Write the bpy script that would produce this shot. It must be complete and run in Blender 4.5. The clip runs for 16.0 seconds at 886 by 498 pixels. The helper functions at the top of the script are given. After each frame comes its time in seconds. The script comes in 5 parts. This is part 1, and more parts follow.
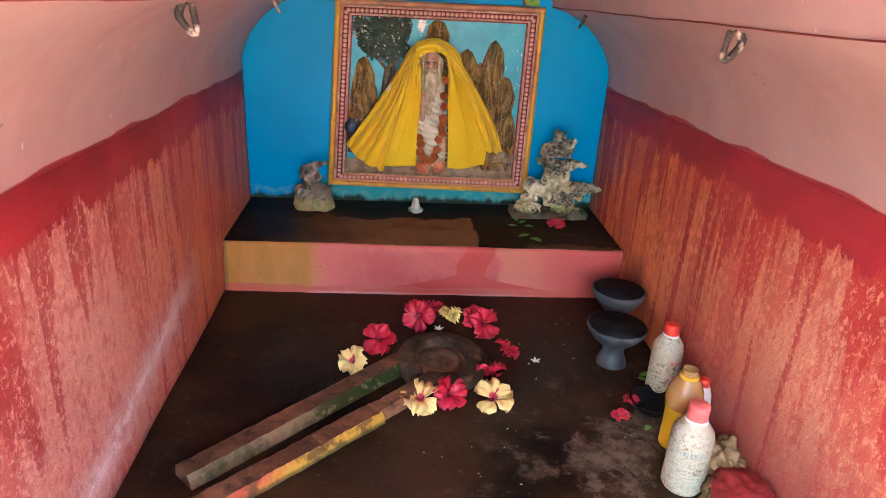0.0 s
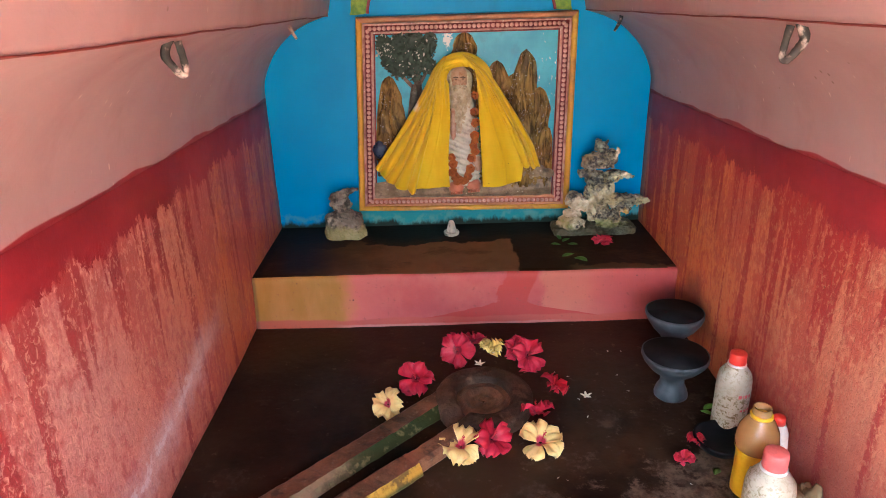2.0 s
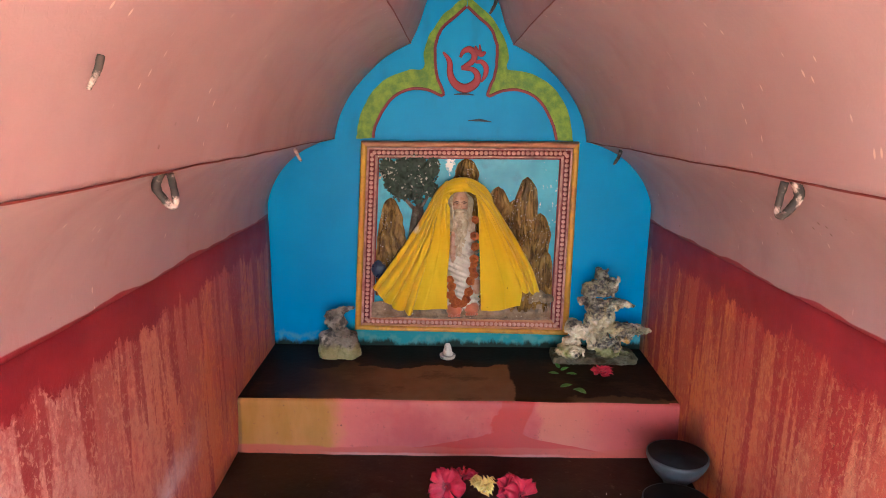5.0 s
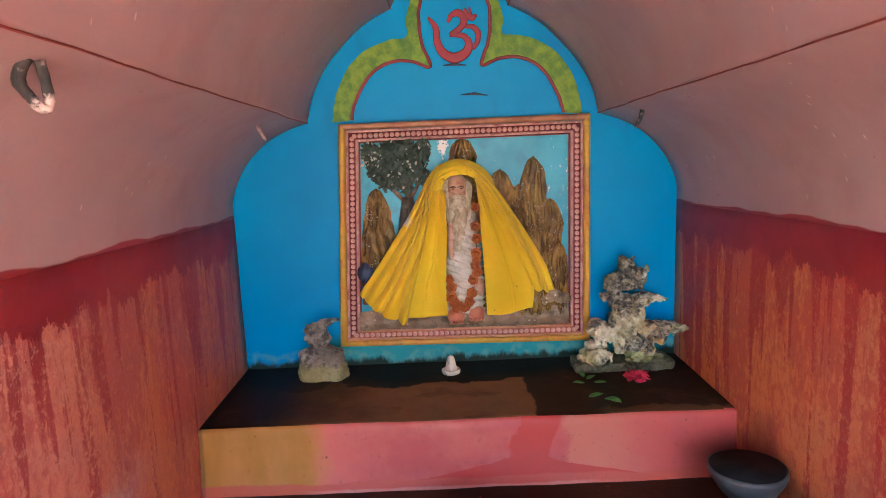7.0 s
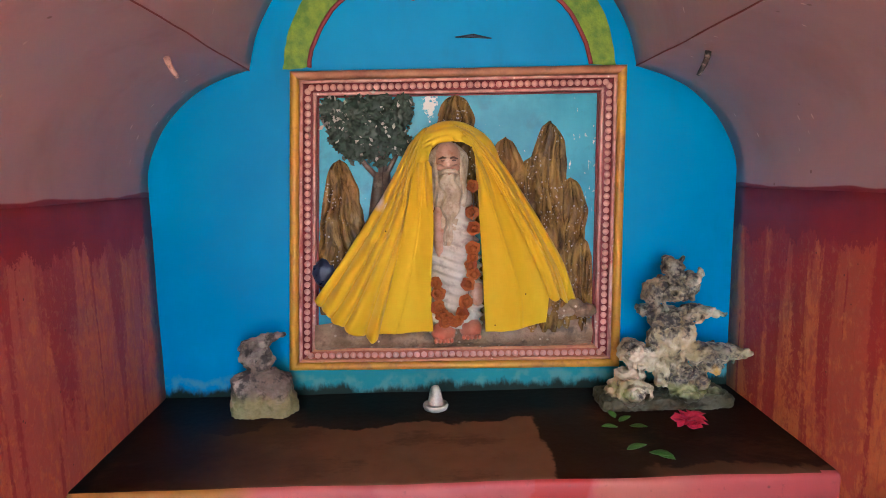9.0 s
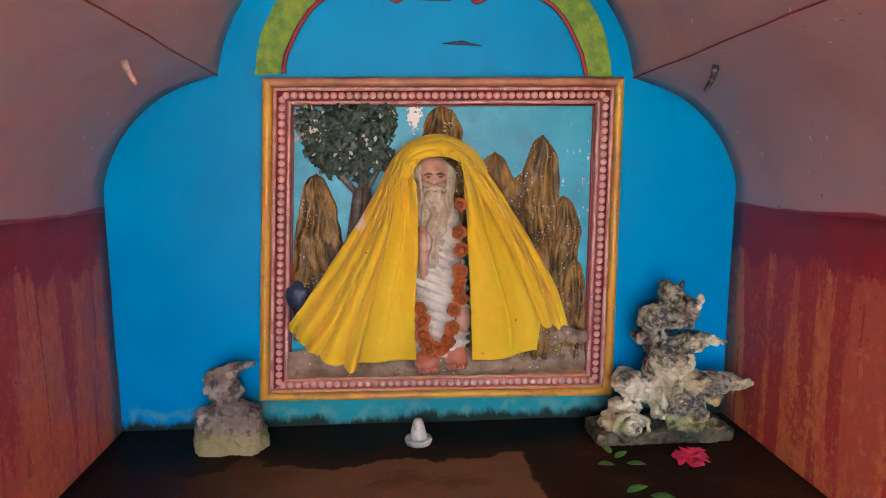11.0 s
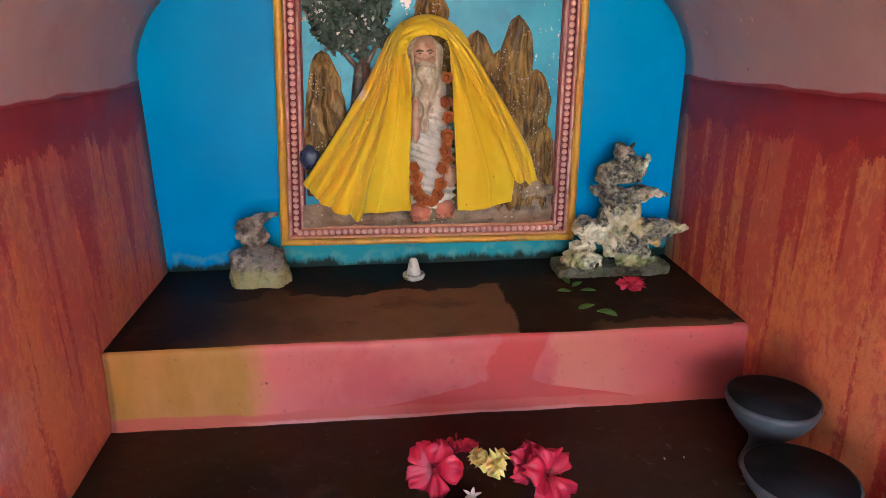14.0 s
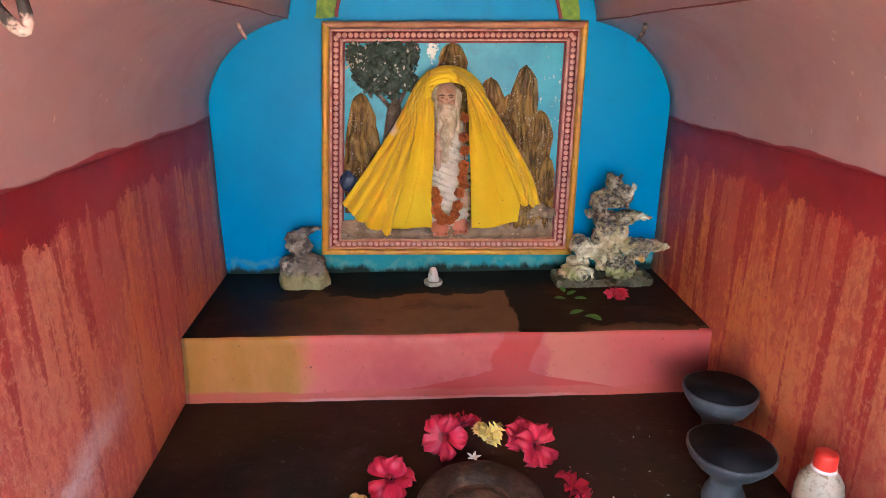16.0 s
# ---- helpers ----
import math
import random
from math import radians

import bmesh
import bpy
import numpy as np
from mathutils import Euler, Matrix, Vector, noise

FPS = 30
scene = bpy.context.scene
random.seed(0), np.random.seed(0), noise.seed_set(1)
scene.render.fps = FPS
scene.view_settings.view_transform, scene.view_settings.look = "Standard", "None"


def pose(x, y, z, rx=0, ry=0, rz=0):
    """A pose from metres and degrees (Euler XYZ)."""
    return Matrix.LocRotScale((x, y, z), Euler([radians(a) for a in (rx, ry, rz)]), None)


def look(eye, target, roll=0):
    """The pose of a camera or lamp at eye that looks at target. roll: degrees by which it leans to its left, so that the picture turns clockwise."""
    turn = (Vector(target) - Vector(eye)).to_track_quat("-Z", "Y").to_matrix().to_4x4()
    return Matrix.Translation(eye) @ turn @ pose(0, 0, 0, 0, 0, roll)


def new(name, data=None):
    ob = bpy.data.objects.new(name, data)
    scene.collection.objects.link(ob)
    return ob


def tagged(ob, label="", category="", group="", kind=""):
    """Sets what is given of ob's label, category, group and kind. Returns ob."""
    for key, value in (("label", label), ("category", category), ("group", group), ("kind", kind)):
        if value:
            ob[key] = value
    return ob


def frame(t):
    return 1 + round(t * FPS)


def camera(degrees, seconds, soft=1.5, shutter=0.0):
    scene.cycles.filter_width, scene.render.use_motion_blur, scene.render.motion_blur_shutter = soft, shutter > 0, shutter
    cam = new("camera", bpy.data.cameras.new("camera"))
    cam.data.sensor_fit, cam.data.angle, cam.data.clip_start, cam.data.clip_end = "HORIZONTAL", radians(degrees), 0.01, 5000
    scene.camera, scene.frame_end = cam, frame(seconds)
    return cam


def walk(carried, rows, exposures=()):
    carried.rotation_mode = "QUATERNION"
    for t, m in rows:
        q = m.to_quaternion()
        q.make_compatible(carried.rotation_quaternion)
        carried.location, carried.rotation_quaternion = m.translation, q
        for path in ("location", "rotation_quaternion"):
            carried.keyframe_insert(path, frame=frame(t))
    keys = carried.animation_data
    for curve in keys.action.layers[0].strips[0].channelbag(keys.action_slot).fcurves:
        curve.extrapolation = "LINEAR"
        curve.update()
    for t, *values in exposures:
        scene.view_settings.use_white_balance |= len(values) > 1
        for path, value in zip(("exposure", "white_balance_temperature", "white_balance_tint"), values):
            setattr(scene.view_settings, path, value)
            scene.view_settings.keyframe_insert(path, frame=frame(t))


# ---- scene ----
cam = camera(66.8, 16.0, 0.95)
PATH = [
    (0, (0.476, 0.313, 0.895), (0.629, 2.151, 0.121), 3.4),
    (0.5, (0.482, 0.343, 0.905), (0.582, 2.198, 0.163), 1.2),
    (1, (0.5, 0.371, 0.902), (0.585, 2.211, 0.123), -0.9),
    (1.5, (0.512, 0.409, 0.893), (0.562, 2.237, 0.083), -1.9),
    (2, (0.52, 0.439, 0.901), (0.523, 2.29, 0.144), -1.4),
    (2.5, (0.533, 0.453, 0.901), (0.522, 2.313, 0.168), -0.6),
    (3, (0.536, 0.466, 0.903), (0.517, 2.331, 0.181), -0.2),
    (3.5, (0.535, 0.475, 0.912), (0.505, 2.359, 0.243), 0.7),
    (4, (0.531, 0.48, 0.923), (0.488, 2.394, 0.345), 1.3),
    (4.5, (0.537, 0.48, 0.93), (0.504, 2.414, 0.422), 0.8),
    (5, (0.546, 0.484, 0.938), (0.533, 2.431, 0.48), 0.7),
    (5.2, (0.55, 0.483, 0.936), (0.526, 2.429, 0.476), 0.9),
    (7.3, (0.524, 0.815, 0.731), (0.574, 2.79, 0.419), -3.4),
    (7.5, (0.501, 0.869, 0.734), (0.6, 2.839, 0.402), -4.2),
    (8, (0.509, 1.005, 0.705), (0.67, 2.957, 0.298), -4.9),
    (8.5, (0.524, 1.102, 0.662), (0.588, 3.075, 0.338), -1.7),
    (8.7, (0.538, 1.13, 0.641), (0.582, 3.107, 0.343), -1.0),
    (10.8, (0.513, 1.255, 0.666), (0.666, 3.229, 0.38), -0.4),
    (11, (0.512, 1.26, 0.667), (0.657, 3.234, 0.375), -0.1),
    (11.5, (0.511, 1.258, 0.667), (0.62, 3.23, 0.348), 0.3),
    (12, (0.504, 1.248, 0.657), (0.67, 3.172, 0.139), 1.4),
    (12.5, (0.5, 1.218, 0.65), (0.658, 3.115, 0.036), 1.7),
    (13, (0.505, 1.176, 0.664), (0.671, 3.076, 0.064), 1.2),
    (13.5, (0.493, 1.104, 0.682), (0.667, 2.995, 0.054), 0.8),
    (14, (0.488, 1.027, 0.693), (0.663, 2.908, 0.035), -0.2),
    (14.5, (0.472, 0.976, 0.695), (0.633, 2.843, -0.002), -0.1),
    (15, (0.46, 0.927, 0.717), (0.608, 2.798, 0.027), 0.7),
    (15.5, (0.462, 0.849, 0.758), (0.53, 2.752, 0.145), 1.1),
    (16, (0.486, 0.782, 0.793), (0.591, 2.673, 0.151), 0.4),
]
walk(cam, [(t, look(eye, target, roll)) for t, eye, target, roll in PATH], [(0, 4.42, 5500, -6), (5, 4.34, 5550, -3), (7.5, 4.38, 5400, 0), (11, 4.40, 5250, 1), (14, 4.44, 5350, -4), (16, 4.56, 5500, -3)])

# ---- light ----
world = bpy.data.worlds.new("sky")
scene.world = world
world.use_nodes = True
wn = world.node_tree
sky = wn.nodes.new("ShaderNodeTexSky")
sky.sky_type = "NISHITA"
sky.sun_disc = False
sky.dust_density = 6.0
sky.ozone_density = 0.6
sky.sun_elevation = radians(50)
sky.sun_rotation = radians(-112)
bg = wn.nodes["Background"]
wn.links.new(sky.outputs[0], bg.inputs[0])
bg.inputs[1].default_value = 0.15
sun = new("sun", bpy.data.lights.new("sun", "SUN"))
sun.data.energy = 5.0
sun.data.angle = radians(0.5)
sun.data.color = (1.0, 0.95, 0.86)
sun.matrix_world = look((0.58 - 5.96, -2.41, 7.66), (0.58, 0, 0))


# ---- materials ----
class Nodes:
    """A short way to write node materials."""

    def __init__(self, name, rough=0.6, metal=0.0, spec=0.5):
        self.m = bpy.data.materials.new(name)
        self.m.use_nodes = True
        self.t = self.m.node_tree
        self.b = self.t.nodes["Principled BSDF"]
        self.b.inputs["Roughness"].default_value = rough
        self.b.inputs["Metallic"].default_value = metal
        self.b.inputs["Specular IOR Level"].default_value = spec
        self.co = self.t.nodes.new("ShaderNodeTexCoord").outputs["Object"]
        sep = self.t.nodes.new("ShaderNodeSeparateXYZ")
        self.t.links.new(self.co, sep.inputs[0])
        self.x, self.y, self.z = sep.outputs

    def put(self, socket, v):
        if isinstance(v, bpy.types.NodeSocket):
            self.t.links.new(v, socket)
        elif isinstance(v, tuple) and len(v) == 3 and socket.type == "RGBA":
            socket.default_value = (*v, 1)
        else:
            socket.default_value = v

    def f(self, op, a, b=0.0, c=0.0, clamp=False):
        n = self.t.nodes.new("ShaderNodeMath")
        n.operation, n.use_clamp = op, clamp
        for s, v in zip(n.inputs, (a, b, c)):
            self.put(s, v)
        return n.outputs[0]

    def step(self, v, lo, hi):
        n = self.t.nodes.new("ShaderNodeMapRange")
        n.interpolation_type = "SMOOTHSTEP"
        self.put(n.inputs[0], v)
        self.put(n.inputs[1], lo)
        self.put(n.inputs[2], hi)
        return n.outputs[0]

    def mix(self, fac, a, b):
        n = self.t.nodes.new("ShaderNodeMix")
        n.data_type = "RGBA"
        self.put(n.inputs[0], fac)
        self.put(n.inputs[6], a)
        self.put(n.inputs[7], b)
        return n.outputs[2]

    def noise(self, scale, detail=3.0, rough=0.55, stretch=(1, 1, 1), offset=(0, 0, 0), warp=0.0):
        mp = self.t.nodes.new("ShaderNodeMapping")
        mp.inputs["Scale"].default_value = stretch
        mp.inputs["Location"].default_value = offset
        self.t.links.new(self.co, mp.inputs[0])
        n = self.t.nodes.new("ShaderNodeTexNoise")
        n.inputs["Scale"].default_value = scale
        n.inputs["Detail"].default_value = detail
        n.inputs["Roughness"].default_value = rough
        n.inputs["Distortion"].default_value = warp
        self.t.links.new(mp.outputs[0], n.inputs["Vector"])
        return n.outputs[0]

    def cells(self, scale, stretch=(1, 1, 1)):
        mp = self.t.nodes.new("ShaderNodeMapping")
        mp.inputs["Scale"].default_value = stretch
        self.t.links.new(self.co, mp.inputs[0])
        n = self.t.nodes.new("ShaderNodeTexVoronoi")
        n.inputs["Scale"].default_value = scale
        self.t.links.new(mp.outputs[0], n.inputs["Vector"])
        return n.outputs["Distance"]

    def random(self):
        return self.t.nodes.new("ShaderNodeObjectInfo").outputs["Random"]

    def island(self):
        return self.t.nodes.new("ShaderNodeNewGeometry").outputs["Random Per Island"]

    def out(self, colour, rough=None, bump=None, strength=0.3, distance=0.002):
        self.put(self.b.inputs["Base Color"], colour)
        if rough is not None:
            self.put(self.b.inputs["Roughness"], rough)
        if bump is not None:
            n = self.t.nodes.new("ShaderNodeBump")
            n.inputs["Strength"].default_value = strength
            n.inputs["Distance"].default_value = distance
            self.put(n.inputs["Height"], bump)
            self.t.links.new(n.outputs[0], self.b.inputs["Normal"])
        return self.m


def wall_paint(name, salt):
    """Pink limewash over a red band that runs down in drips over salmon plaster."""
    k = Nodes(name, 0.5)
    line = k.f("ADD", k.f("MULTIPLY_ADD", k.y, -0.037, 0.657), k.f("MULTIPLY", k.f("SUBTRACT", k.noise(5, 2, 0.5, (0, 1, 0)), 0.5), 0.03))
    d = k.f("SUBTRACT", k.z, line)
    # upper pink
    deep = k.step(k.y, 1.0, 2.1)
    pink = k.mix(k.step(k.noise(2.2, 4), 0.35, 0.7), (0.45, 0.262, 0.254), (0.52, 0.322, 0.314))
    pink = k.mix(k.f("MULTIPLY", k.step(k.noise(6, 5, 0.65, (1, 1, 0.6)), 0.5, 0.72), 0.4), pink, (0.38, 0.185, 0.165))
    chips = k.f("MULTIPLY", k.step(k.cells(30, (1, 1.8, 0.6)), 0.13, 0.06), k.step(k.noise(7, 2, 0.5, (1, 1, 1), (3, 1, 2)), 0.50, 0.58))
    pink = k.mix(k.f("MULTIPLY", chips, 0.75), pink, (0.82, 0.60, 0.50))
    dots = k.f("MULTIPLY", k.step(k.cells(19), 0.07, 0.04), k.step(k.noise(5, 2, 0.5, (1, 1, 1), (9, 9, 2)), 0.5, 0.56))
    pink = k.mix(k.f("MULTIPLY", dots, 0.7), pink, (0.20, 0.09, 0.07))
    # salmon below: rough plaster, a thin red coat in patches and runs of paint from the band
    wide = k.noise(3.4, 3, 0.55, (1, 1, 0.35), (5, 2, 0))
    thin = k.noise(17, 3, 0.6, (1, 1, 0.06))
    worm = k.noise(120, 3, 0.6, (1, 1, 0.75), (0, 0, 0), 0.8)
    pebble = k.noise(62, 4, 0.65, (1, 1, 0.6), (2, 6, 1), 0.5)
    brush = k.noise(46, 4, 0.7, (1, 1, 0.07), (3, 9, 1))
    if salt:
        salmon = k.mix(k.step(wide, 0.35, 0.65), (0.54, 0.205, 0.180), (0.64, 0.315, 0.285))
        coat_red, run_red = (0.46, 0.090, 0.088), (0.35, 0.033, 0.042)
    else:
        salmon = k.mix(k.step(wide, 0.35, 0.65), (0.56, 0.170, 0.115), (0.63, 0.265, 0.190))
        coat_red, run_red = (0.50, 0.068, 0.055), (0.40, 0.021, 0.028)
    # deep paint is brighter on the right wall, in place of stronger light there
    salmon = k.mix(k.f("MULTIPLY", deep, 0.85), salmon, k.mix(brush, (0.56, 0.09, 0.022), (0.68, 0.22, 0.055)) if salt else k.mix(brush, (0.66, 0.125, 0.025), (0.78, 0.29, 0.075)))
    near = k.step(d, -0.42, -0.05)
    coat = k.f("ADD", k.noise(8, 4, 0.6, (1, 1, 0.22), (0, 3, 0)), k.f("MULTIPLY", near, 0.10))
    coat = k.f("ADD", coat, k.f("MULTIPLY", k.f("SUBTRACT", pebble, 0.5), 0.8))
    low = k.mix(k.f("MULTIPLY", k.step(coat, 0.45, 0.64), 0.75), salmon, coat_red)
    # long runs, broad and narrow, that thin out downwards
    run = k.f("ADD", k.noise(15, 2, 0.5, (1, 1, 0.10), (1, 4, 0), 0.3), k.f("MULTIPLY_ADD", near, 0.10, -0.05))
    run = k.f("MAXIMUM", run, k.f("ADD", k.noise(34, 2, 0.5, (1, 1, 0.055), (4, 8, 2)), k.f("MULTIPLY_ADD", near, 0.09, -0.07)))
    run = k.f("ADD", run, k.f("MULTIPLY", k.f("SUBTRACT", worm, 0.5), k.f("MULTIPLY_ADD", near, -0.10, 0.20)))
    low = k.mix(k.f("MULTIPLY", k.step(run, 0.545, 0.61), 0.88), low, run_red)
    # pale flecks: highlights on the plaster's bumps, painted as colour
    pale = k.f("MULTIPLY", k.step(k.f("ADD", worm, k.f("MULTIPLY", k.f("SUBTRACT", pebble, 0.5), 0.6)), 0.47, 0.34), k.f("MULTIPLY_ADD", deep, -0.46, 0.64))
    low = k.mix(pale, low, k.mix(deep, (0.76, 0.43, 0.34) if salt else (0.74, 0.38, 0.24), (0.66, 0.30, 0.14)))
    grain = k.f("MULTIPLY", k.step(k.noise(150, 3, 0.6, (1, 1, 0.8), (7, 1, 5)), 0.52, 0.66), k.f("MULTIPLY_ADD", deep, -0.2, 0.32))
    low = k.mix(grain, low, (0.30, 0.045, 0.035))
    wash = k.f("MULTIPLY", k.step(brush, 0.55, 0.68), k.f("MULTIPLY_ADD", deep, 0.25, 0.15))
    low = k.mix(wash, low, (0.34, 0.035, 0.018))
    specks = k.f("MULTIPLY", k.step(k.cells(45), 0.10, 0.05), k.step(k.noise(9, 2, 0.5, (1, 1, 1), (4, 4, 4)), 0.53, 0.58))
    low = k.mix(k.f("MULTIPLY", specks, 0.8), low, (0.10, 0.03, 0.025))
    if salt:
        path = k.f("ABSOLUTE", k.f("SUBTRACT", k.z, k.f("MULTIPLY_ADD", k.f("SUBTRACT", k.y, 1.2), 0.17, 0.075)))
        bloom = k.step(k.f("ADD", k.f("MULTIPLY", path, -5.0), k.noise(13, 5, 0.7)), 0.12, 0.62)
        bloom = k.f("MULTIPLY", bloom, k.step(k.y, 1.95, 1.6))
        low = k.mix(k.f("MULTIPLY", bloom, 0.70), low, (0.80, 0.62, 0.62))
        crust = k.step(k.f("ADD", k.f("MULTIPLY", path, -6.0), k.noise(24, 5, 0.75)), 0.40, 0.54)
        low = k.mix(k.f("MULTIPLY", crust, k.f("MULTIPLY", k.step(k.y, 1.8, 1.55), 0.75)), low, (0.84, 0.74, 0.76))
    else:
        # soot behind the cups, with their shadow on the wall painted in
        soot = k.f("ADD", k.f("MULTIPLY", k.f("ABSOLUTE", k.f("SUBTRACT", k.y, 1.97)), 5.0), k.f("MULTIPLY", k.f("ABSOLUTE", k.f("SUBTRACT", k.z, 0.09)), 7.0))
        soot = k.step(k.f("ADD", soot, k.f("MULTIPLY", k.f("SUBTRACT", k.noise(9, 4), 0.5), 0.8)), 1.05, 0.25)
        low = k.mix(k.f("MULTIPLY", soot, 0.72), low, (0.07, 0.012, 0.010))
        damp = k.step(k.f("ADD", k.z, k.f("MULTIPLY", k.f("SUBTRACT", k.noise(7, 4, 0.6, (1, 1, 0.6), (2, 0, 0)), 0.5), 0.30)), 0.06, 0.34)
        damp = k.f("MULTIPLY", k.f("SUBTRACT", 1.0, damp), k.f("SUBTRACT", 1.0, k.step(k.y, 1.55, 1.85)))
        low = k.mix(k.f("MULTIPLY", damp, 0.72), low, (0.20, 0.022, 0.028))
    edge = k.f("ADD", k.f("MULTIPLY_ADD", k.f("SUBTRACT", thin, 0.5), -0.13, -0.085), k.f("MULTIPLY", k.f("SUBTRACT", worm, 0.5), 0.05))
    band = k.mix(k.step(k.noise(4, 4), 0.35, 0.7), (0.26, 0.011, 0.023), (0.36, 0.024, 0.037))
    low = k.mix(k.step(d, k.f("SUBTRACT", edge, 0.006), k.f("ADD", edge, 0.003)), low, band)
    col = k.mix(k.step(d, -0.0015, 0.0015), low, pink)
    h = k.f("ADD", k.f("MULTIPLY", worm, 1.1), k.f("ADD", k.noise(18, 4), k.f("MULTIPLY", pebble, 0.5)))
    h = k.f("MULTIPLY", h, k.f("MULTIPLY", k.f("MULTIPLY_ADD", k.step(d, -0.06, -0.11), 0.85, 0.18), k.f("MULTIPLY_ADD", deep, -0.65, 1.0)))
    return k.out(col, k.f("MULTIPLY_ADD", k.noise(12, 3), 0.3, 0.38), h, 0.55, 0.004)


MAT = {}
MAT["wall_left"] = wall_paint("painted_plaster_salt", True)
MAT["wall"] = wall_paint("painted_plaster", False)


def back_paint():
    k = Nodes("blue_wall_paint", 0.5, 0, 0.3)
    col = k.mix(k.step(k.noise(3, 4), 0.3, 0.7), (0.001, 0.25, 0.58), (0.004, 0.32, 0.68))
    col = k.mix(k.f("MULTIPLY", k.step(k.noise(11, 4, 0.6, (1, 1, 0.25)), 0.57, 0.75), 0.25), col, (0.004, 0.10, 0.25))
    low = k.f("ADD", k.z, k.f("MULTIPLY", k.f("SUBTRACT", k.noise(9, 5, 0.7, (1, 1, 0.25)), 0.5), 0.07))
    mid = k.step(k.f("ABSOLUTE", k.f("SUBTRACT", k.x, 0.68)), 0.55, 0.40)
    col = k.mix(k.f("MULTIPLY", k.step(low, 0.24, 0.195), mid), col, (0.03, 0.30, 0.34))
    pale = k.f("MULTIPLY", k.step(low, 0.195, 0.178), k.step(k.noise(30, 4), 0.42, 0.62))
    col = k.mix(k.f("MULTIPLY", pale, 0.35), col, (0.25, 0.42, 0.34))
    moss = k.step(k.f("ADD", low, k.f("MULTIPLY", k.noise(24, 6, 0.75, (1, 1, 0.45)), 0.05)), 0.195, 0.178)
    col = k.mix(moss, col, (0.012, 0.03, 0.02))
    return k.out(col, None, k.noise(25, 4), 0.25, 0.003)


MAT["back"] = back_paint()


def ledge_top_mat():
    k = Nodes("wet_cement", 0.45, 0, 0.05)
    n = k.f("SUBTRACT", k.noise(7, 5, 0.6), 0.5)
    n2 = k.f("SUBTRACT", k.noise(16, 4, 0.6), 0.5)
    dry = k.step(k.f("ADD", k.y, k.f("MULTIPLY", n, 0.22)), 2.335, 2.325)
    dry = k.f("MULTIPLY", dry, k.step(k.f("ADD", k.x, k.f("MULTIPLY", n2, 0.05)), 0.735, 0.728))
    dry = k.f("MULTIPLY", dry, k.step(k.f("ADD", k.x, k.f("MULTIPLY", n, 0.3)), 0.08, 0.45))
    strip = k.f("MULTIPLY", k.step(k.f("ADD", k.y, k.f("MULTIPLY", n2, 0.12)), 2.145, 2.13), k.step(k.x, 0.85, 0.9))
    dry = k.f("MAXIMUM", dry, k.f("MULTIPLY", strip, 0.5))
    brown = k.mix(k.noise(20, 5), (0.16, 0.080, 0.036), (0.245, 0.130, 0.064))
    wet = k.mix(k.noise(9, 5), (0.011, 0.005, 0.0025), (0.042, 0.018, 0.008))
    col = k.mix(dry, wet, brown)
    film = k.f("MULTIPLY", k.step(k.noise(11, 6, 0.7, (0.6, 1, 1), (6, 2, 0)), 0.52, 0.66), 0.5)
    col = k.mix(film, col, (0.085, 0.036, 0.017))
    # corner shading and black grime along back and left wall, put into the colour
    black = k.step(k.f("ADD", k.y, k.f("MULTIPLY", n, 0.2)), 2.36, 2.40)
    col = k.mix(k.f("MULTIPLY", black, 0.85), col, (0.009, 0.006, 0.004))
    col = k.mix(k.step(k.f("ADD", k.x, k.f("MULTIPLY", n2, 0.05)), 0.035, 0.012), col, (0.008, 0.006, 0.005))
    return k.out(col, k.f("MULTIPLY_ADD", dry, 0.25, 0.45), k.noise(70, 4), 0.25, 0.002)


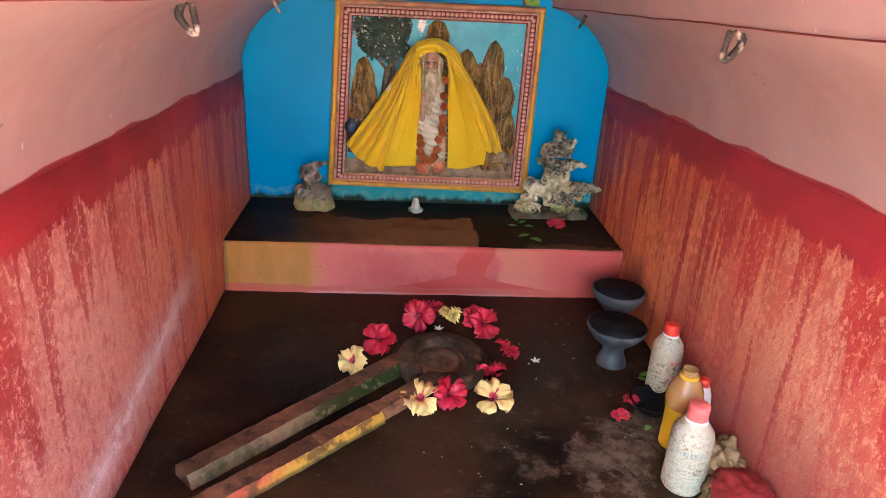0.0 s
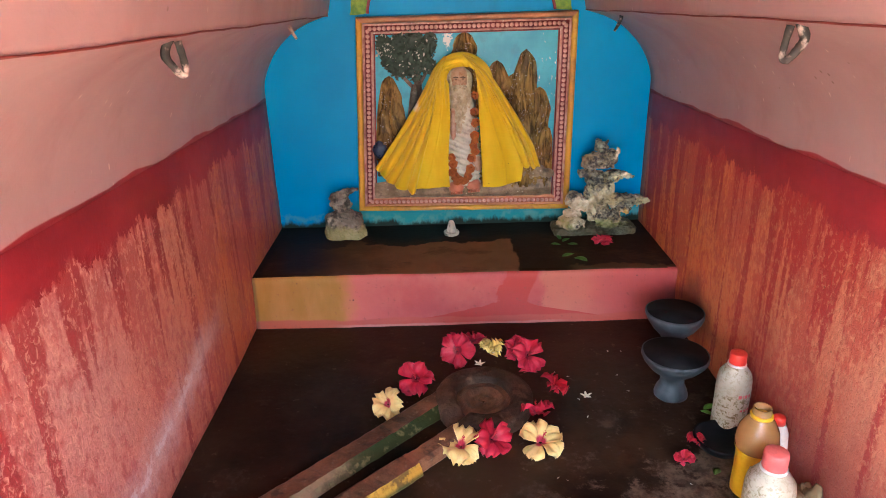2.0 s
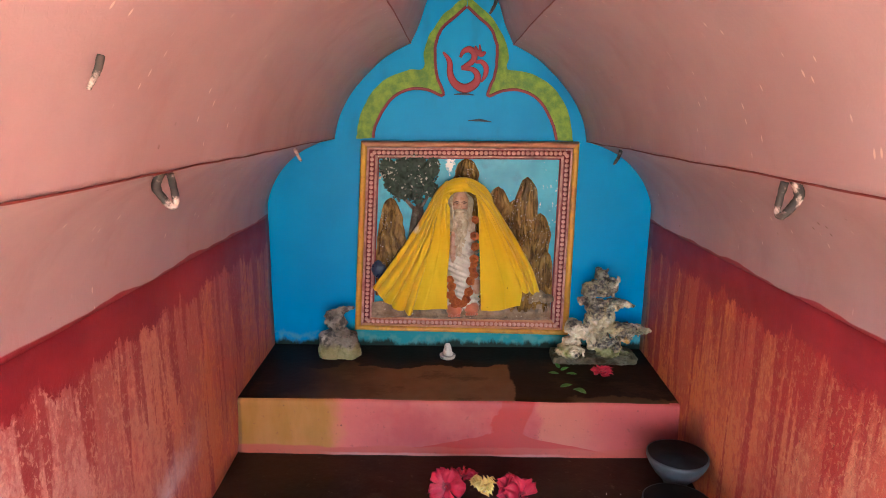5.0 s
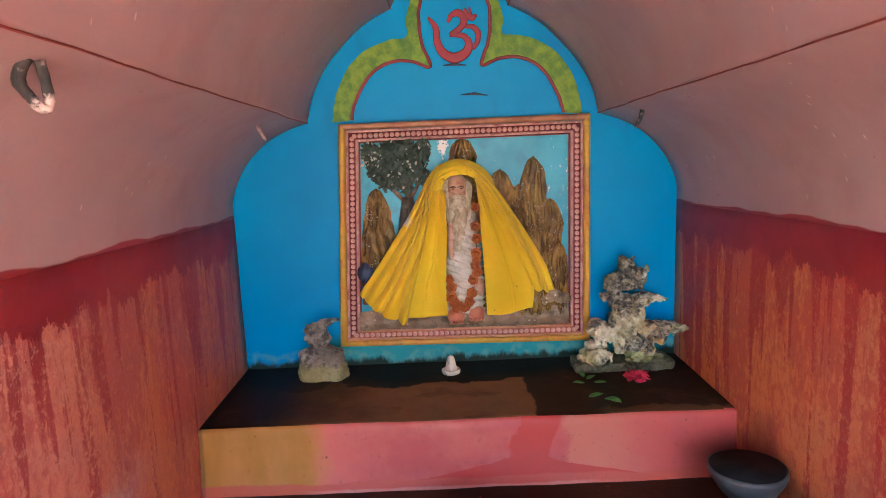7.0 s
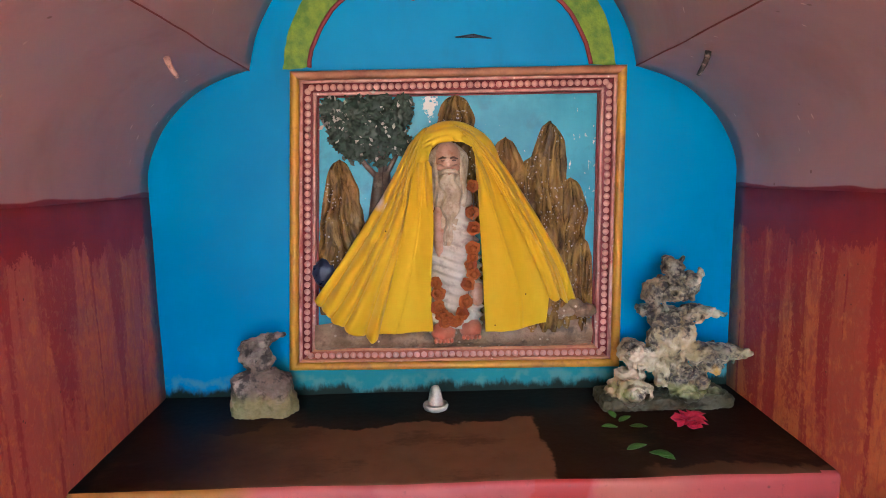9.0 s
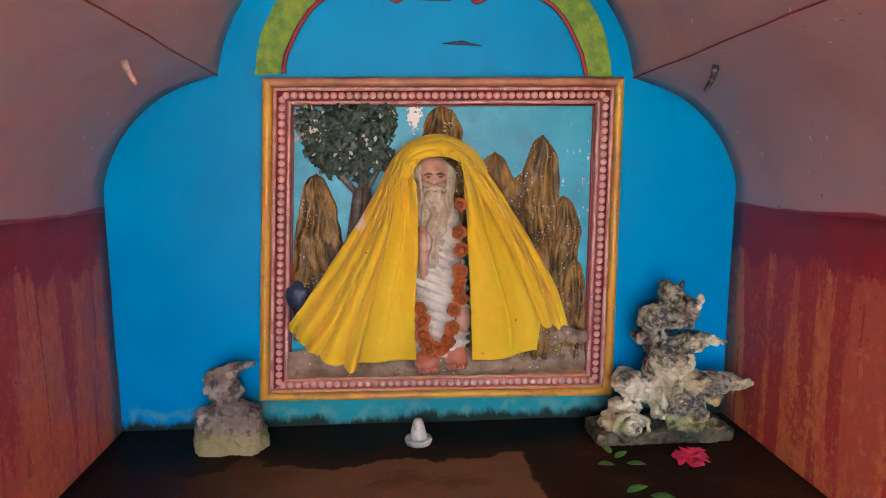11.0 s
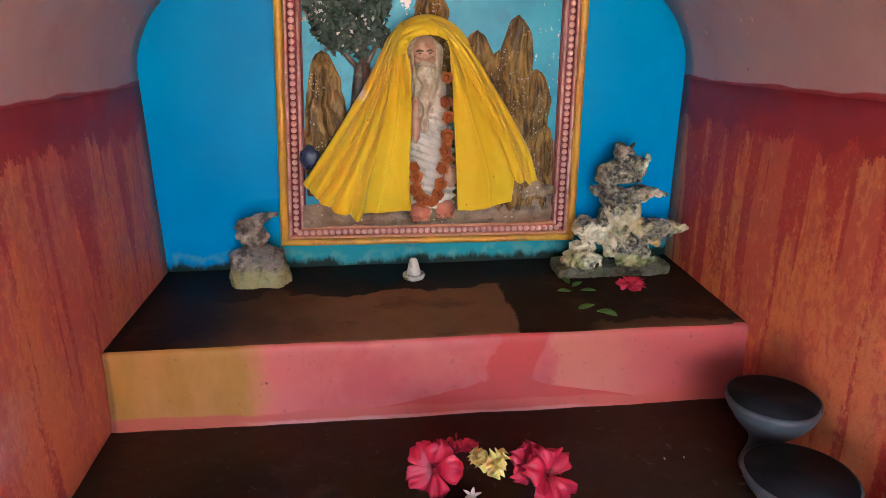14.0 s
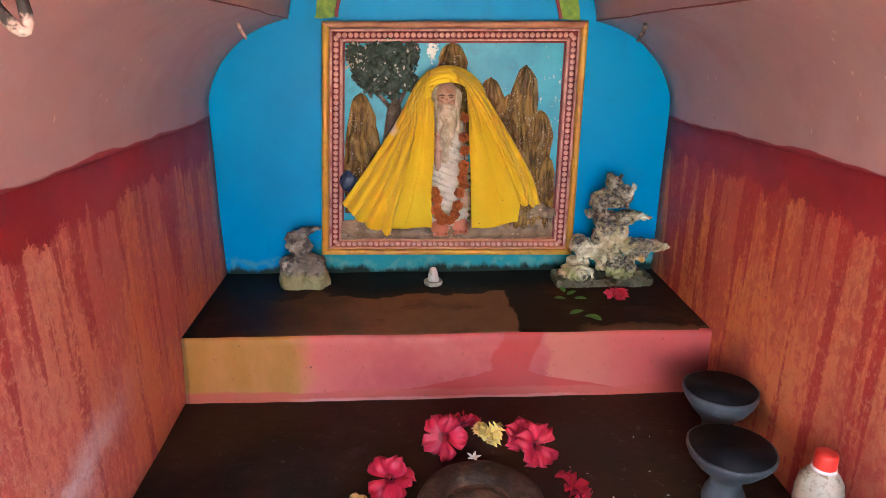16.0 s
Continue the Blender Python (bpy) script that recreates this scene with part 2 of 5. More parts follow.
def ledge_front_mat():
    k = Nodes("painted_ledge_front", 0.5)
    n = k.f("SUBTRACT", k.noise(14, 4, 0.6), 0.5)
    u = k.f("ADD", k.x, k.f("MULTIPLY", n, 0.09))
    yellow = k.mix(k.step(k.noise(12, 4, 0.6, (1, 1, 0.3)), 0.35, 0.65), (0.37, 0.165, 0.012), (0.45, 0.20, 0.04))
    pink = k.mix(k.step(k.noise(8, 4, 0.6), 0.35, 0.7), (0.41, 0.055, 0.058), (0.48, 0.105, 0.088))
    pink = k.mix(k.step(u, 0.42, 0.26), pink, (0.56, 0.12, 0.10))
    col = k.mix(k.step(u, 0.22, 0.29), yellow, pink)
    peach = k.mix(k.noise(10, 4), (0.49, 0.150, 0.095), (0.47, 0.110, 0.085))
    peach = k.mix(k.step(u, 0.86, 1.0), peach, (0.46, 0.075, 0.070))
    col = k.mix(k.step(u, 0.78, 0.80), col, peach)
    down = k.f("SUBTRACT", 0.147, k.z)
    mid = k.f("MULTIPLY_ADD", down, -0.35, 0.742)
    drip = k.f("ABSOLUTE", k.f("SUBTRACT", k.f("ADD", k.x, k.f("MULTIPLY", n, 0.03)), mid))
    wide = k.f("ADD", k.f("MULTIPLY_ADD", k.step(down, 0.085, 0.155), 0.30, 0.040), k.f("MULTIPLY", n, 0.06))
    col = k.mix(k.step(k.f("SUBTRACT", drip, wide), 0.004, -0.004), col, (0.42, 0.032, 0.028))
    foot = k.f("ADD", k.z, k.f("MULTIPLY", k.f("SUBTRACT", k.noise(6, 3, 0.5, (1, 0, 0)), 0.5), 0.03))
    col = k.mix(k.f("MULTIPLY", k.step(foot, 0.024, 0.019), 0.85), col, (0.44, 0.075, 0.05))
    spots = k.f("MULTIPLY", k.step(k.cells(26), 0.10, 0.06), k.step(k.noise(8, 2, 0.5, (1, 1, 1), (1, 5, 2)), 0.5, 0.56))
    col = k.mix(k.f("MULTIPLY", spots, 0.8), col, (0.09, 0.03, 0.025))
    speck = k.f("MULTIPLY", k.step(k.noise(75, 4, 0.7, (1, 1, 1), (3, 7, 1)), 0.60, 0.70), 0.45)
    col = k.mix(speck, col, (0.20, 0.05, 0.04))
    lime = k.f("MULTIPLY", k.step(k.f("ADD", k.z, k.f("MULTIPLY", n, 0.012)), 0.008, 0.003), k.f("MULTIPLY", k.step(u, 0.18, 0.3), k.step(u, 0.95, 0.7)))
    col = k.mix(k.f("MULTIPLY", lime, 0.3), col, (0.62, 0.50, 0.48))
    # the cups' shadow on the ledge's right end, painted as a sooty tone
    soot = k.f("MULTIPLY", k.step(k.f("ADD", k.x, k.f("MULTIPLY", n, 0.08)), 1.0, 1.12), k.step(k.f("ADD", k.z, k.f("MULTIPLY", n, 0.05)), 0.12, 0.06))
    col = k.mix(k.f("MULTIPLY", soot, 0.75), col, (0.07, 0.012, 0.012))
    mould = k.step(k.f("ADD", k.x, k.f("MULTIPLY", n, 0.012)), 0.012, 0.005)
    col = k.mix(k.f("MULTIPLY", mould, 0.45), col, (0.012, 0.010, 0.008))
    return k.out(col, None, k.noise(40, 4), 0.3, 0.002)


def floor_mat():
    k = Nodes("wet_floor", 0.35, 0, 0.09)
    base = k.mix(k.step(k.noise(4, 5, 0.6), 0.35, 0.7), (0.009, 0.005, 0.0035), (0.032, 0.016, 0.009))
    n = k.f("ADD", k.noise(6.5, 8, 0.72, (1, 1, 1), (4, 1, 0)), k.f("MULTIPLY", k.f("SUBTRACT", k.noise(40, 5, 0.7), 0.5), 0.16))
    zone = k.f("MULTIPLY", k.step(k.y, 1.78, 1.40), k.step(k.x, 0.55, 1.0))
    dry = k.step(k.f("ADD", n, k.f("MULTIPLY", zone, 0.10)), 0.56, 0.63)
    dry = k.f("MULTIPLY", dry, k.f("MULTIPLY_ADD", zone, 0.65, 0.20))
    grey = k.mix(k.step(k.noise(28, 6, 0.7), 0.35, 0.65), (0.055, 0.036, 0.024), (0.17, 0.125, 0.088))
    brownish = k.f("MULTIPLY", k.step(k.noise(3, 5, 0.65, (1, 1, 1), (1, 8, 0)), 0.42, 0.62), 0.7)
    col = k.mix(brownish, base, (0.055, 0.030, 0.016))
    col = k.mix(dry, col, grey)
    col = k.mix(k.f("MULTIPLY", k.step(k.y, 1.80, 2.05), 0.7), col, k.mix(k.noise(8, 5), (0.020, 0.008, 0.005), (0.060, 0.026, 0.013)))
    scuff = k.f("MULTIPLY", k.step(k.noise(38, 4, 0.7, (1, 1, 1), (9, 2, 1)), 0.61, 0.72), 0.40)
    col = k.mix(scuff, col, (0.17, 0.125, 0.09))
    return k.out(col, k.f("MULTIPLY_ADD", dry, 0.3, 0.33), k.noise(45, 5), 0.3, 0.003)


MAT["ledge_top"], MAT["ledge_front"], MAT["floor"] = ledge_top_mat(), ledge_front_mat(), floor_mat()


def plain(name, a, b, scale=20.0, rough=0.55, bump=0.25, metal=0.0, dirt=None, amount=0.5, dscale=9.0, spec=0.5, dist=0.002, chip=None, cscale=60.0):
    """Two tones of one colour in patches, with a fine grain and optional dirt."""
    k = Nodes(name, rough, metal, spec)
    col = k.mix(k.step(k.noise(scale, 4), 0.3, 0.7), a, b)
    col = k.mix(k.f("MULTIPLY", k.step(k.noise(scale * 6, 3), 0.5, 0.75), 0.25), col, tuple(c * 0.6 for c in a))
    if dirt:
        col = k.mix(k.f("MULTIPLY", k.step(k.noise(dscale, 5, 0.65, (1, 1, 1), (3, 3, 3)), 0.5, 0.66), amount), col, dirt)
    if chip:
        flake = k.f("MULTIPLY", k.step(k.f("ADD", k.cells(cscale), k.f("MULTIPLY", k.noise(cscale * 2, 3), 0.15)), 0.28, 0.22), k.step(k.noise(cscale * 0.25, 2, 0.5, (1, 1, 1), (7, 1, 4)), 0.52, 0.58))
        col = k.mix(flake, col, chip)
    return k.out(col, k.f("MULTIPLY_ADD", k.noise(scale * 2, 3), 0.2, rough - 0.1), k.noise(scale * 5, 4), bump, dist)


MAT["crease"] = plain("crease_red", (0.20, 0.02, 0.015), (0.30, 0.05, 0.04))
MAT["wet_rim"] = plain("wet_dark_cement", (0.030, 0.019, 0.012), (0.085, 0.052, 0.033), 16, 0.6, 0.9, spec=0.15, dirt=(0.15, 0.10, 0.065), amount=0.5, dscale=30, dist=0.004)
MAT["hollow"] = plain("brown_basin_floor", (0.050, 0.030, 0.018), (0.17, 0.090, 0.05), 22, 0.45, 0.8, dist=0.004)
MAT["ground"] = plain("dusty_ground", (0.24, 0.19, 0.14), (0.32, 0.26, 0.19), 2.0, 0.9)
MAT["outside"] = plain("outer_limewash", (0.55, 0.25, 0.17), (0.65, 0.33, 0.25), 2.0, 0.8)
MAT["green"] = plain("green_paint", (0.10, 0.22, 0.006), (0.25, 0.37, 0.010), 60, 0.5, 0.5, dirt=(0.04, 0.15, 0.02), amount=0.45, dscale=14)
MAT["maroon"] = plain("maroon_paint", (0.20, 0.014, 0.028), (0.28, 0.026, 0.04))
MAT["om_red"] = plain("symbol_red", (0.30, 0.016, 0.036), (0.38, 0.028, 0.052))
MAT["ochre"] = plain("ochre_frame_paint", (0.62, 0.35, 0.02), (0.56, 0.26, 0.03), 14, 0.4, 0.5, dirt=(0.26, 0.11, 0.04), amount=0.55, dscale=22)
MAT["rosewood"] = plain("brown_frame_paint", (0.36, 0.14, 0.07), (0.50, 0.24, 0.12), 16, 0.4, 0.5, dirt=(0.20, 0.08, 0.04), amount=0.7, dscale=20)
MAT["rim"] = plain("dusty_pink_rim", (0.46, 0.20, 0.17), (0.66, 0.40, 0.34), 35, 0.45, dirt=(0.25, 0.03, 0.04), amount=0.55, dscale=30, chip=(0.78, 0.66, 0.60), cscale=90)
MAT["channel"] = plain("dark_red_channel", (0.13, 0.008, 0.015), (0.22, 0.02, 0.026), 20, 0.4)
MAT["rim_low"] = plain("salmon_rim", (0.55, 0.24, 0.11), (0.64, 0.30, 0.16), 25, 0.45, dirt=(0.35, 0.10, 0.07), amount=0.5, dscale=30, chip=(0.72, 0.55, 0.42), cscale=90)
MAT["channel_low"] = plain("rust_channel", (0.36, 0.10, 0.06), (0.45, 0.15, 0.09), 20, 0.4)
MAT["bead"] = plain("pink_bead", (0.60, 0.30, 0.26), (0.70, 0.40, 0.33), 60, 0.4)
MAT["panel_ground"] = plain("grey_brown_relief", (0.20, 0.125, 0.07), (0.38, 0.27, 0.17), 30, 0.4, 0.7, dirt=(0.06, 0.045, 0.035), amount=0.7, dscale=26, dist=0.006, chip=(0.66, 0.58, 0.46), cscale=70)
MAT["lingam"] = plain("white_marble", (0.72, 0.68, 0.58), (0.62, 0.56, 0.46), 40, 0.3, dirt=(0.12, 0.14, 0.11), amount=0.8, dscale=28)
MAT["skin"] = plain("statue_skin_paint", (0.42, 0.21, 0.13), (0.58, 0.36, 0.26), 40, 0.3, 0.3, dirt=(0.30, 0.15, 0.09), amount=0.5, dscale=60)
MAT["hair"] = plain("statue_grey_hair", (0.40, 0.30, 0.19), (0.62, 0.53, 0.40), 60, 0.35, 0.4, dirt=(0.20, 0.13, 0.08), amount=0.5, dscale=70)
MAT["robe"] = plain("statue_white_robe", (0.62, 0.56, 0.48), (0.72, 0.68, 0.60), 30, 0.4, 0.2, dirt=(0.28, 0.22, 0.18), amount=0.5, dscale=35)
MAT["feet"] = plain("statue_feet_paint", (0.55, 0.17, 0.10), (0.62, 0.24, 0.15), 40, 0.35)
MAT["clay"] = plain("grey_fired_clay", (0.048, 0.053, 0.061), (0.098, 0.106, 0.118), 14, 0.5, 0.3, dirt=(0.02, 0.02, 0.024), amount=0.7, dscale=14, spec=0.3)
MAT["soot"] = plain("sooty_clay", (0.004, 0.004, 0.005), (0.011, 0.011, 0.013), 20, 0.6, spec=0.12)
MAT["red_cap"] = plain("red_plastic", (0.62, 0.025, 0.02), (0.68, 0.05, 0.035), 25, 0.35)
MAT["pink_cap"] = plain("faded_red_plastic", (0.60, 0.10, 0.10), (0.68, 0.17, 0.16), 25, 0.45)
MAT["yellow_label"] = plain("yellow_sleeve", (0.72, 0.46, 0.01), (0.66, 0.38, 0.01), 15, 0.4)
MAT["ink"] = plain("faded_ink", (0.20, 0.23, 0.20), (0.42, 0.43, 0.38), 120, 0.5)
MAT["red_ink"] = plain("red_ink", (0.50, 0.05, 0.08), (0.62, 0.18, 0.18), 60, 0.5)
MAT["white_plastic"] = plain("clean_white_plastic", (0.74, 0.72, 0.70), (0.66, 0.63, 0.60), 20, 0.35)
MAT["iron"] = plain("rusty_iron_flaked_paint", (0.020, 0.017, 0.016), (0.06, 0.042, 0.036), 50, 0.7, 0.5, dirt=(0.66, 0.48, 0.42), amount=0.9, dscale=42)
MAT["iron_pink"] = plain("iron_under_pink_paint", (0.62, 0.36, 0.29), (0.70, 0.46, 0.38), 50, 0.6, 0.5, dirt=(0.10, 0.07, 0.06), amount=0.9, dscale=45)
MAT["eye"] = plain("statue_eye", (0.10, 0.05, 0.035), (0.18, 0.09, 0.06), 60)
MAT["leaf"] = plain("fresh_leaf", (0.06, 0.20, 0.025), (0.13, 0.33, 0.05), 60, 0.4)
MAT["paper"] = plain("crumpled_paper", (0.13, 0.082, 0.036), (0.24, 0.155, 0.075), 18, 0.7, 0.4, dirt=(0.25, 0.14, 0.08))
MAT["red_cloth"] = plain("red_cloth", (0.17, 0.007, 0.009), (0.24, 0.012, 0.013), 12, 0.8, 0.5)
MAT["pistil"] = plain("pistil_red", (0.40, 0.01, 0.03), (0.55, 0.03, 0.05), 90)
MAT["pistil_y"] = plain("pistil_yellow", (0.70, 0.50, 0.10), (0.75, 0.60, 0.2), 90)
MAT["jasmine"] = plain("white_petal", (0.75, 0.74, 0.66), (0.66, 0.66, 0.58), 90, 0.5)
MAT["peacock"] = plain("dark_blue_relief", (0.012, 0.02, 0.06), (0.03, 0.05, 0.10), 60, 0.3, 0.4)
MAT["bark"] = plain("relief_bark", (0.06, 0.045, 0.035), (0.13, 0.10, 0.075), 50, 0.4, 0.5, dirt=(0.3, 0.27, 0.22), amount=0.5, dscale=40)


def petal_mat(name, a, b, heart):
    k = Nodes(name, 0.5)
    k.b.inputs["Subsurface Weight"].default_value = 0.15
    k.b.inputs["Subsurface Radius"].default_value = (0.004, 0.002, 0.002)
    r = k.f("SQRT", k.f("ADD", k.f("MULTIPLY", k.x, k.x), k.f("MULTIPLY", k.y, k.y)))
    col = k.mix(k.noise(90, 3), a, b)
    veins = k.f("MULTIPLY", k.step(k.noise(140, 2, 0.5, (0.15, 1, 1)), 0.52, 0.7), 0.3)
    col = k.mix(veins, col, tuple(c * 0.6 for c in a))
    col = k.mix(k.step(r, 0.014, 0.007), col, heart)
    return k.out(col, None, k.noise(160, 3, 0.5, (0.15, 1, 1)), 0.4, 0.001)


MAT["petal_red"] = petal_mat("red_petal", (0.36, 0.003, 0.028), (0.52, 0.013, 0.052), (0.18, 0.0, 0.01))
MAT["petal_cream"] = petal_mat("cream_petal", (0.76, 0.59, 0.18), (0.82, 0.68, 0.32), (0.45, 0.01, 0.06))
MAT["petal_yellow"] = petal_mat("yellow_petal", (0.72, 0.55, 0.10), (0.78, 0.66, 0.25), (0.6, 0.4, 0.03))


def panel_sky():
    """Pale blue oil paint, dulled and flaked to the plaster in scratches."""
    k = Nodes("pale_blue_paint", 0.4)
    col = k.mix(k.step(k.noise(9, 4), 0.3, 0.7), (0.015, 0.28, 0.44), (0.05, 0.40, 0.56))
    col = k.mix(k.f("MULTIPLY", k.step(k.noise(26, 5, 0.7, (1, 1, 1), (3, 3, 3)), 0.5, 0.68), 0.45), col, (0.02, 0.20, 0.32))
    side = k.f("MULTIPLY_ADD", k.step(k.x, 0.74, 0.86), 0.07, 0.0)
    flake = k.step(k.f("ADD", k.noise(80, 5, 0.7, (1, 1, 0.5), (7, 1, 4)), side), 0.70, 0.72)
    big = k.f("ADD", k.f("MULTIPLY", k.f("ABSOLUTE", k.f("SUBTRACT", k.x, 0.549)), 1.6), k.f("ABSOLUTE", k.f("SUBTRACT", k.z, 0.727)))
    big = k.step(k.f("ADD", big, k.f("MULTIPLY", k.noise(70, 5, 0.75), 0.13)), 0.092, 0.084)
    col = k.mix(k.f("MAXIMUM", flake, big), col, (0.68, 0.70, 0.66))
    return k.out(col, None, k.noise(50, 5), 0.4, 0.002)


def relief_rock():
    k = Nodes("ochre_relief_rock", 0.26)
    streak = k.noise(42, 5, 0.65, (1, 1, 0.4), (0, 0, 0), 0.6)
    col = k.mix(k.step(streak, 0.35, 0.65), (0.085, 0.046, 0.012), (0.37, 0.220, 0.055))
    col = k.mix(k.f("MULTIPLY", k.step(k.noise(12, 4), 0.5, 0.7), 0.6), col, (0.20, 0.11, 0.035))
    flakes = k.f("MULTIPLY", k.step(k.cells(150), 0.30, 0.2), k.step(k.noise(24, 3, 0.5, (1, 1, 1), (2, 0, 0)), 0.50, 0.60))
    col = k.mix(k.f("MULTIPLY", flakes, 0.8), col, (0.62, 0.56, 0.48))
    return k.out(col, None, streak, 1.0, 0.010)


def relief_leaf():
    k = Nodes("dark_relief_leaves", 0.35)
    col = k.mix(k.island(), (0.008, 0.022, 0.012), (0.03, 0.06, 0.035))
    col = k.mix(k.step(k.island(), 0.93, 0.95), col, (0.45, 0.42, 0.36))
    return k.out(col, None, k.noise(120, 3), 0.4, 0.002)


def cloth_mat():
    k = Nodes("yellow_cotton", 0.65, 0, 0.25)
    k.b.inputs["Sheen Weight"].default_value = 0.15
    col = k.mix(k.step(k.noise(5, 4), 0.3, 0.7), (0.74, 0.475, 0.003), (0.80, 0.565, 0.014))
    p = k.t.nodes.new("ShaderNodeVectorMath")
    p.operation = "DISTANCE"
    k.put(p.inputs[0], k.co)
    p.inputs[1].default_value = (0.456, 2.425, 0.543)
    d = k.f("ADD", p.outputs["Value"], k.f("MULTIPLY", k.noise(60, 2), 0.012))
    col = k.mix(k.step(d, 0.026, 0.014), col, (0.86, 0.80, 0.72))
    spots = k.f("MULTIPLY", k.step(k.cells(30), 0.06, 0.035), k.step(k.noise(8, 1, 0.5, (1, 1, 1), (1, 5, 2)), 0.55, 0.58))
    col = k.mix(spots, col, (0.10, 0.05, 0.02))
    return k.out(col, None, k.f("ADD", k.noise(30, 4), k.f("MULTIPLY", k.noise(500, 1), 0.15)), 0.25, 0.003)


def marigold_mat():
    k = Nodes("dried_marigold", 0.7)
    col = k.mix(k.random(), (0.36, 0.085, 0.010), (0.24, 0.045, 0.012))
    col = k.mix(k.island(), col, (0.46, 0.13, 0.015))
    return k.out(col, None, k.noise(200, 3), 0.5, 0.001)


def stone_idol_mat():
    k = Nodes("weathered_grey_stone", 0.75)
    col = k.mix(k.step(k.noise(16, 5, 0.65), 0.35, 0.7), (0.19, 0.155, 0.12), (0.48, 0.41, 0.33))
    col = k.mix(k.f("MULTIPLY", k.step(k.noise(38, 4, 0.6, (1, 1, 1), (2, 5, 1)), 0.47, 0.60), 0.85), col, (0.04, 0.035, 0.033))
    moss = k.f("ADD", k.z, k.f("MULTIPLY", k.f("SUBTRACT", k.noise(30, 3), 0.5), 0.05))
    col = k.mix(k.f("MULTIPLY", k.step(moss, 0.198, 0.172), 0.7), col, (0.36, 0.33, 0.11))
    veins = k.noise(34, 4, 0.6, (1, 1, 2.2), (0, 4, 0), 1.5)
    col = k.mix(k.f("MULTIPLY", k.step(k.f("ABSOLUTE", k.f("SUBTRACT", veins, 0.5)), 0.03, 0.01), 0.15), col, (0.05, 0.042, 0.036))
    return k.out(col, None, k.noise(70, 5), 0.9, 0.006)


def shell_idol_mat():
    k = Nodes("encrusted_pale_stone", 0.55)
    col = k.mix(k.step(k.noise(22, 4), 0.35, 0.65), (0.46, 0.39, 0.22), (0.72, 0.66, 0.50))
    col = k.mix(k.f("MULTIPLY", k.step(k.noise(14, 3, 0.6, (1, 1, 1), (6, 1, 2)), 0.50, 0.66), 0.55), col, (0.44, 0.32, 0.12))
    high = k.step(k.z, 0.24, 0.36)
    lichen = k.step(k.f("ADD", k.noise(15, 5, 0.65, (1, 1, 1), (2, 5, 1)), k.f("MULTIPLY", high, 0.08)), 0.46, 0.56)
    lichen = k.f("MULTIPLY", lichen, k.f("MULTIPLY_ADD", k.step(k.noise(60, 4, 0.7), 0.40, 0.60), 0.50, 0.48))
    col = k.mix(lichen, col, (0.045, 0.040, 0.043))
    amber = k.f("ADD", k.f("ABSOLUTE", k.f("SUBTRACT", k.x, 1.082)), k.f("ABSOLUTE", k.f("SUBTRACT", k.z, 0.208)))
    col = k.mix(k.f("MULTIPLY", k.step(amber, 0.028, 0.012), 0.8), col, (0.62, 0.34, 0.02))
    green = k.f("MULTIPLY", k.step(k.f("ABSOLUTE", k.f("SUBTRACT", k.z, 0.185)), 0.022, 0.006), k.step(k.noise(26, 3), 0.46, 0.60))
    col = k.mix(k.f("MULTIPLY", green, 0.6), col, (0.26, 0.30, 0.06))
    damp = k.f("ADD", k.z, k.f("MULTIPLY", k.f("SUBTRACT", k.noise(25, 3), 0.5), 0.04))
    col = k.mix(k.f("MULTIPLY", k.step(damp, 0.188, 0.172), 0.9), col, k.mix(k.noise(40, 4), (0.025, 0.022, 0.010), (0.08, 0.075, 0.032)))
    return k.out(col, None, k.noise(110, 5), 0.6, 0.002)


def drain_mat():
    k = Nodes("stained_drain_cement", 0.5, 0, 0.3)
    col = k.mix(k.step(k.noise(12, 5, 0.65), 0.35, 0.7), (0.085, 0.038, 0.020), (0.24, 0.115, 0.06))
    col = k.mix(k.f("MULTIPLY", k.step(k.noise(28, 4, 0.6), 0.53, 0.7), 0.7), col, (0.018, 0.014, 0.010))
    col = k.mix(k.f("MULTIPLY", k.step(k.noise(60, 4, 0.6, (1, 1, 1), (1, 2, 3)), 0.58, 0.72), 0.5), col, (0.22, 0.16, 0.11))
    return k.out(col, k.f("MULTIPLY_ADD", k.noise(14, 3), 0.4, 0.3), k.noise(60, 5), 0.8, 0.004)


def drain_side(name, mossy):
    k = Nodes(name, 0.6, 0, 0.15)
    n = k.noise(14, 5, 0.65)
    if mossy:
        col = k.mix(k.step(n, 0.4, 0.65), (0.20, 0.14, 0.08), (0.05, 0.06, 0.025))
        col = k.mix(k.step(k.f("ADD", k.x, k.f("MULTIPLY", n, 0.2)), 0.36, 0.46), col, (0.030, 0.040, 0.012))
        col = k.mix(k.f("MULTIPLY", k.step(k.noise(50, 4), 0.54, 0.68), 0.6), col, (0.24, 0.20, 0.09))
    else:
        col = k.mix(k.step(k.f("ADD", k.x, k.f("MULTIPLY", n, 0.25)), 0.36, 0.42), (0.38, 0.09, 0.05), (0.46, 0.28, 0.04))
        col = k.mix(k.f("MULTIPLY", k.step(k.noise(26, 5, 0.65), 0.47, 0.60), 0.8), col, (0.08, 0.05, 0.025))
        col = k.mix(k.f("MULTIPLY", k.step(k.z, 0.012, 0.003), 0.8), col, (0.03, 0.05, 0.02))
    return k.out(col, None, k.noise(60, 5), 0.7, 0.003)


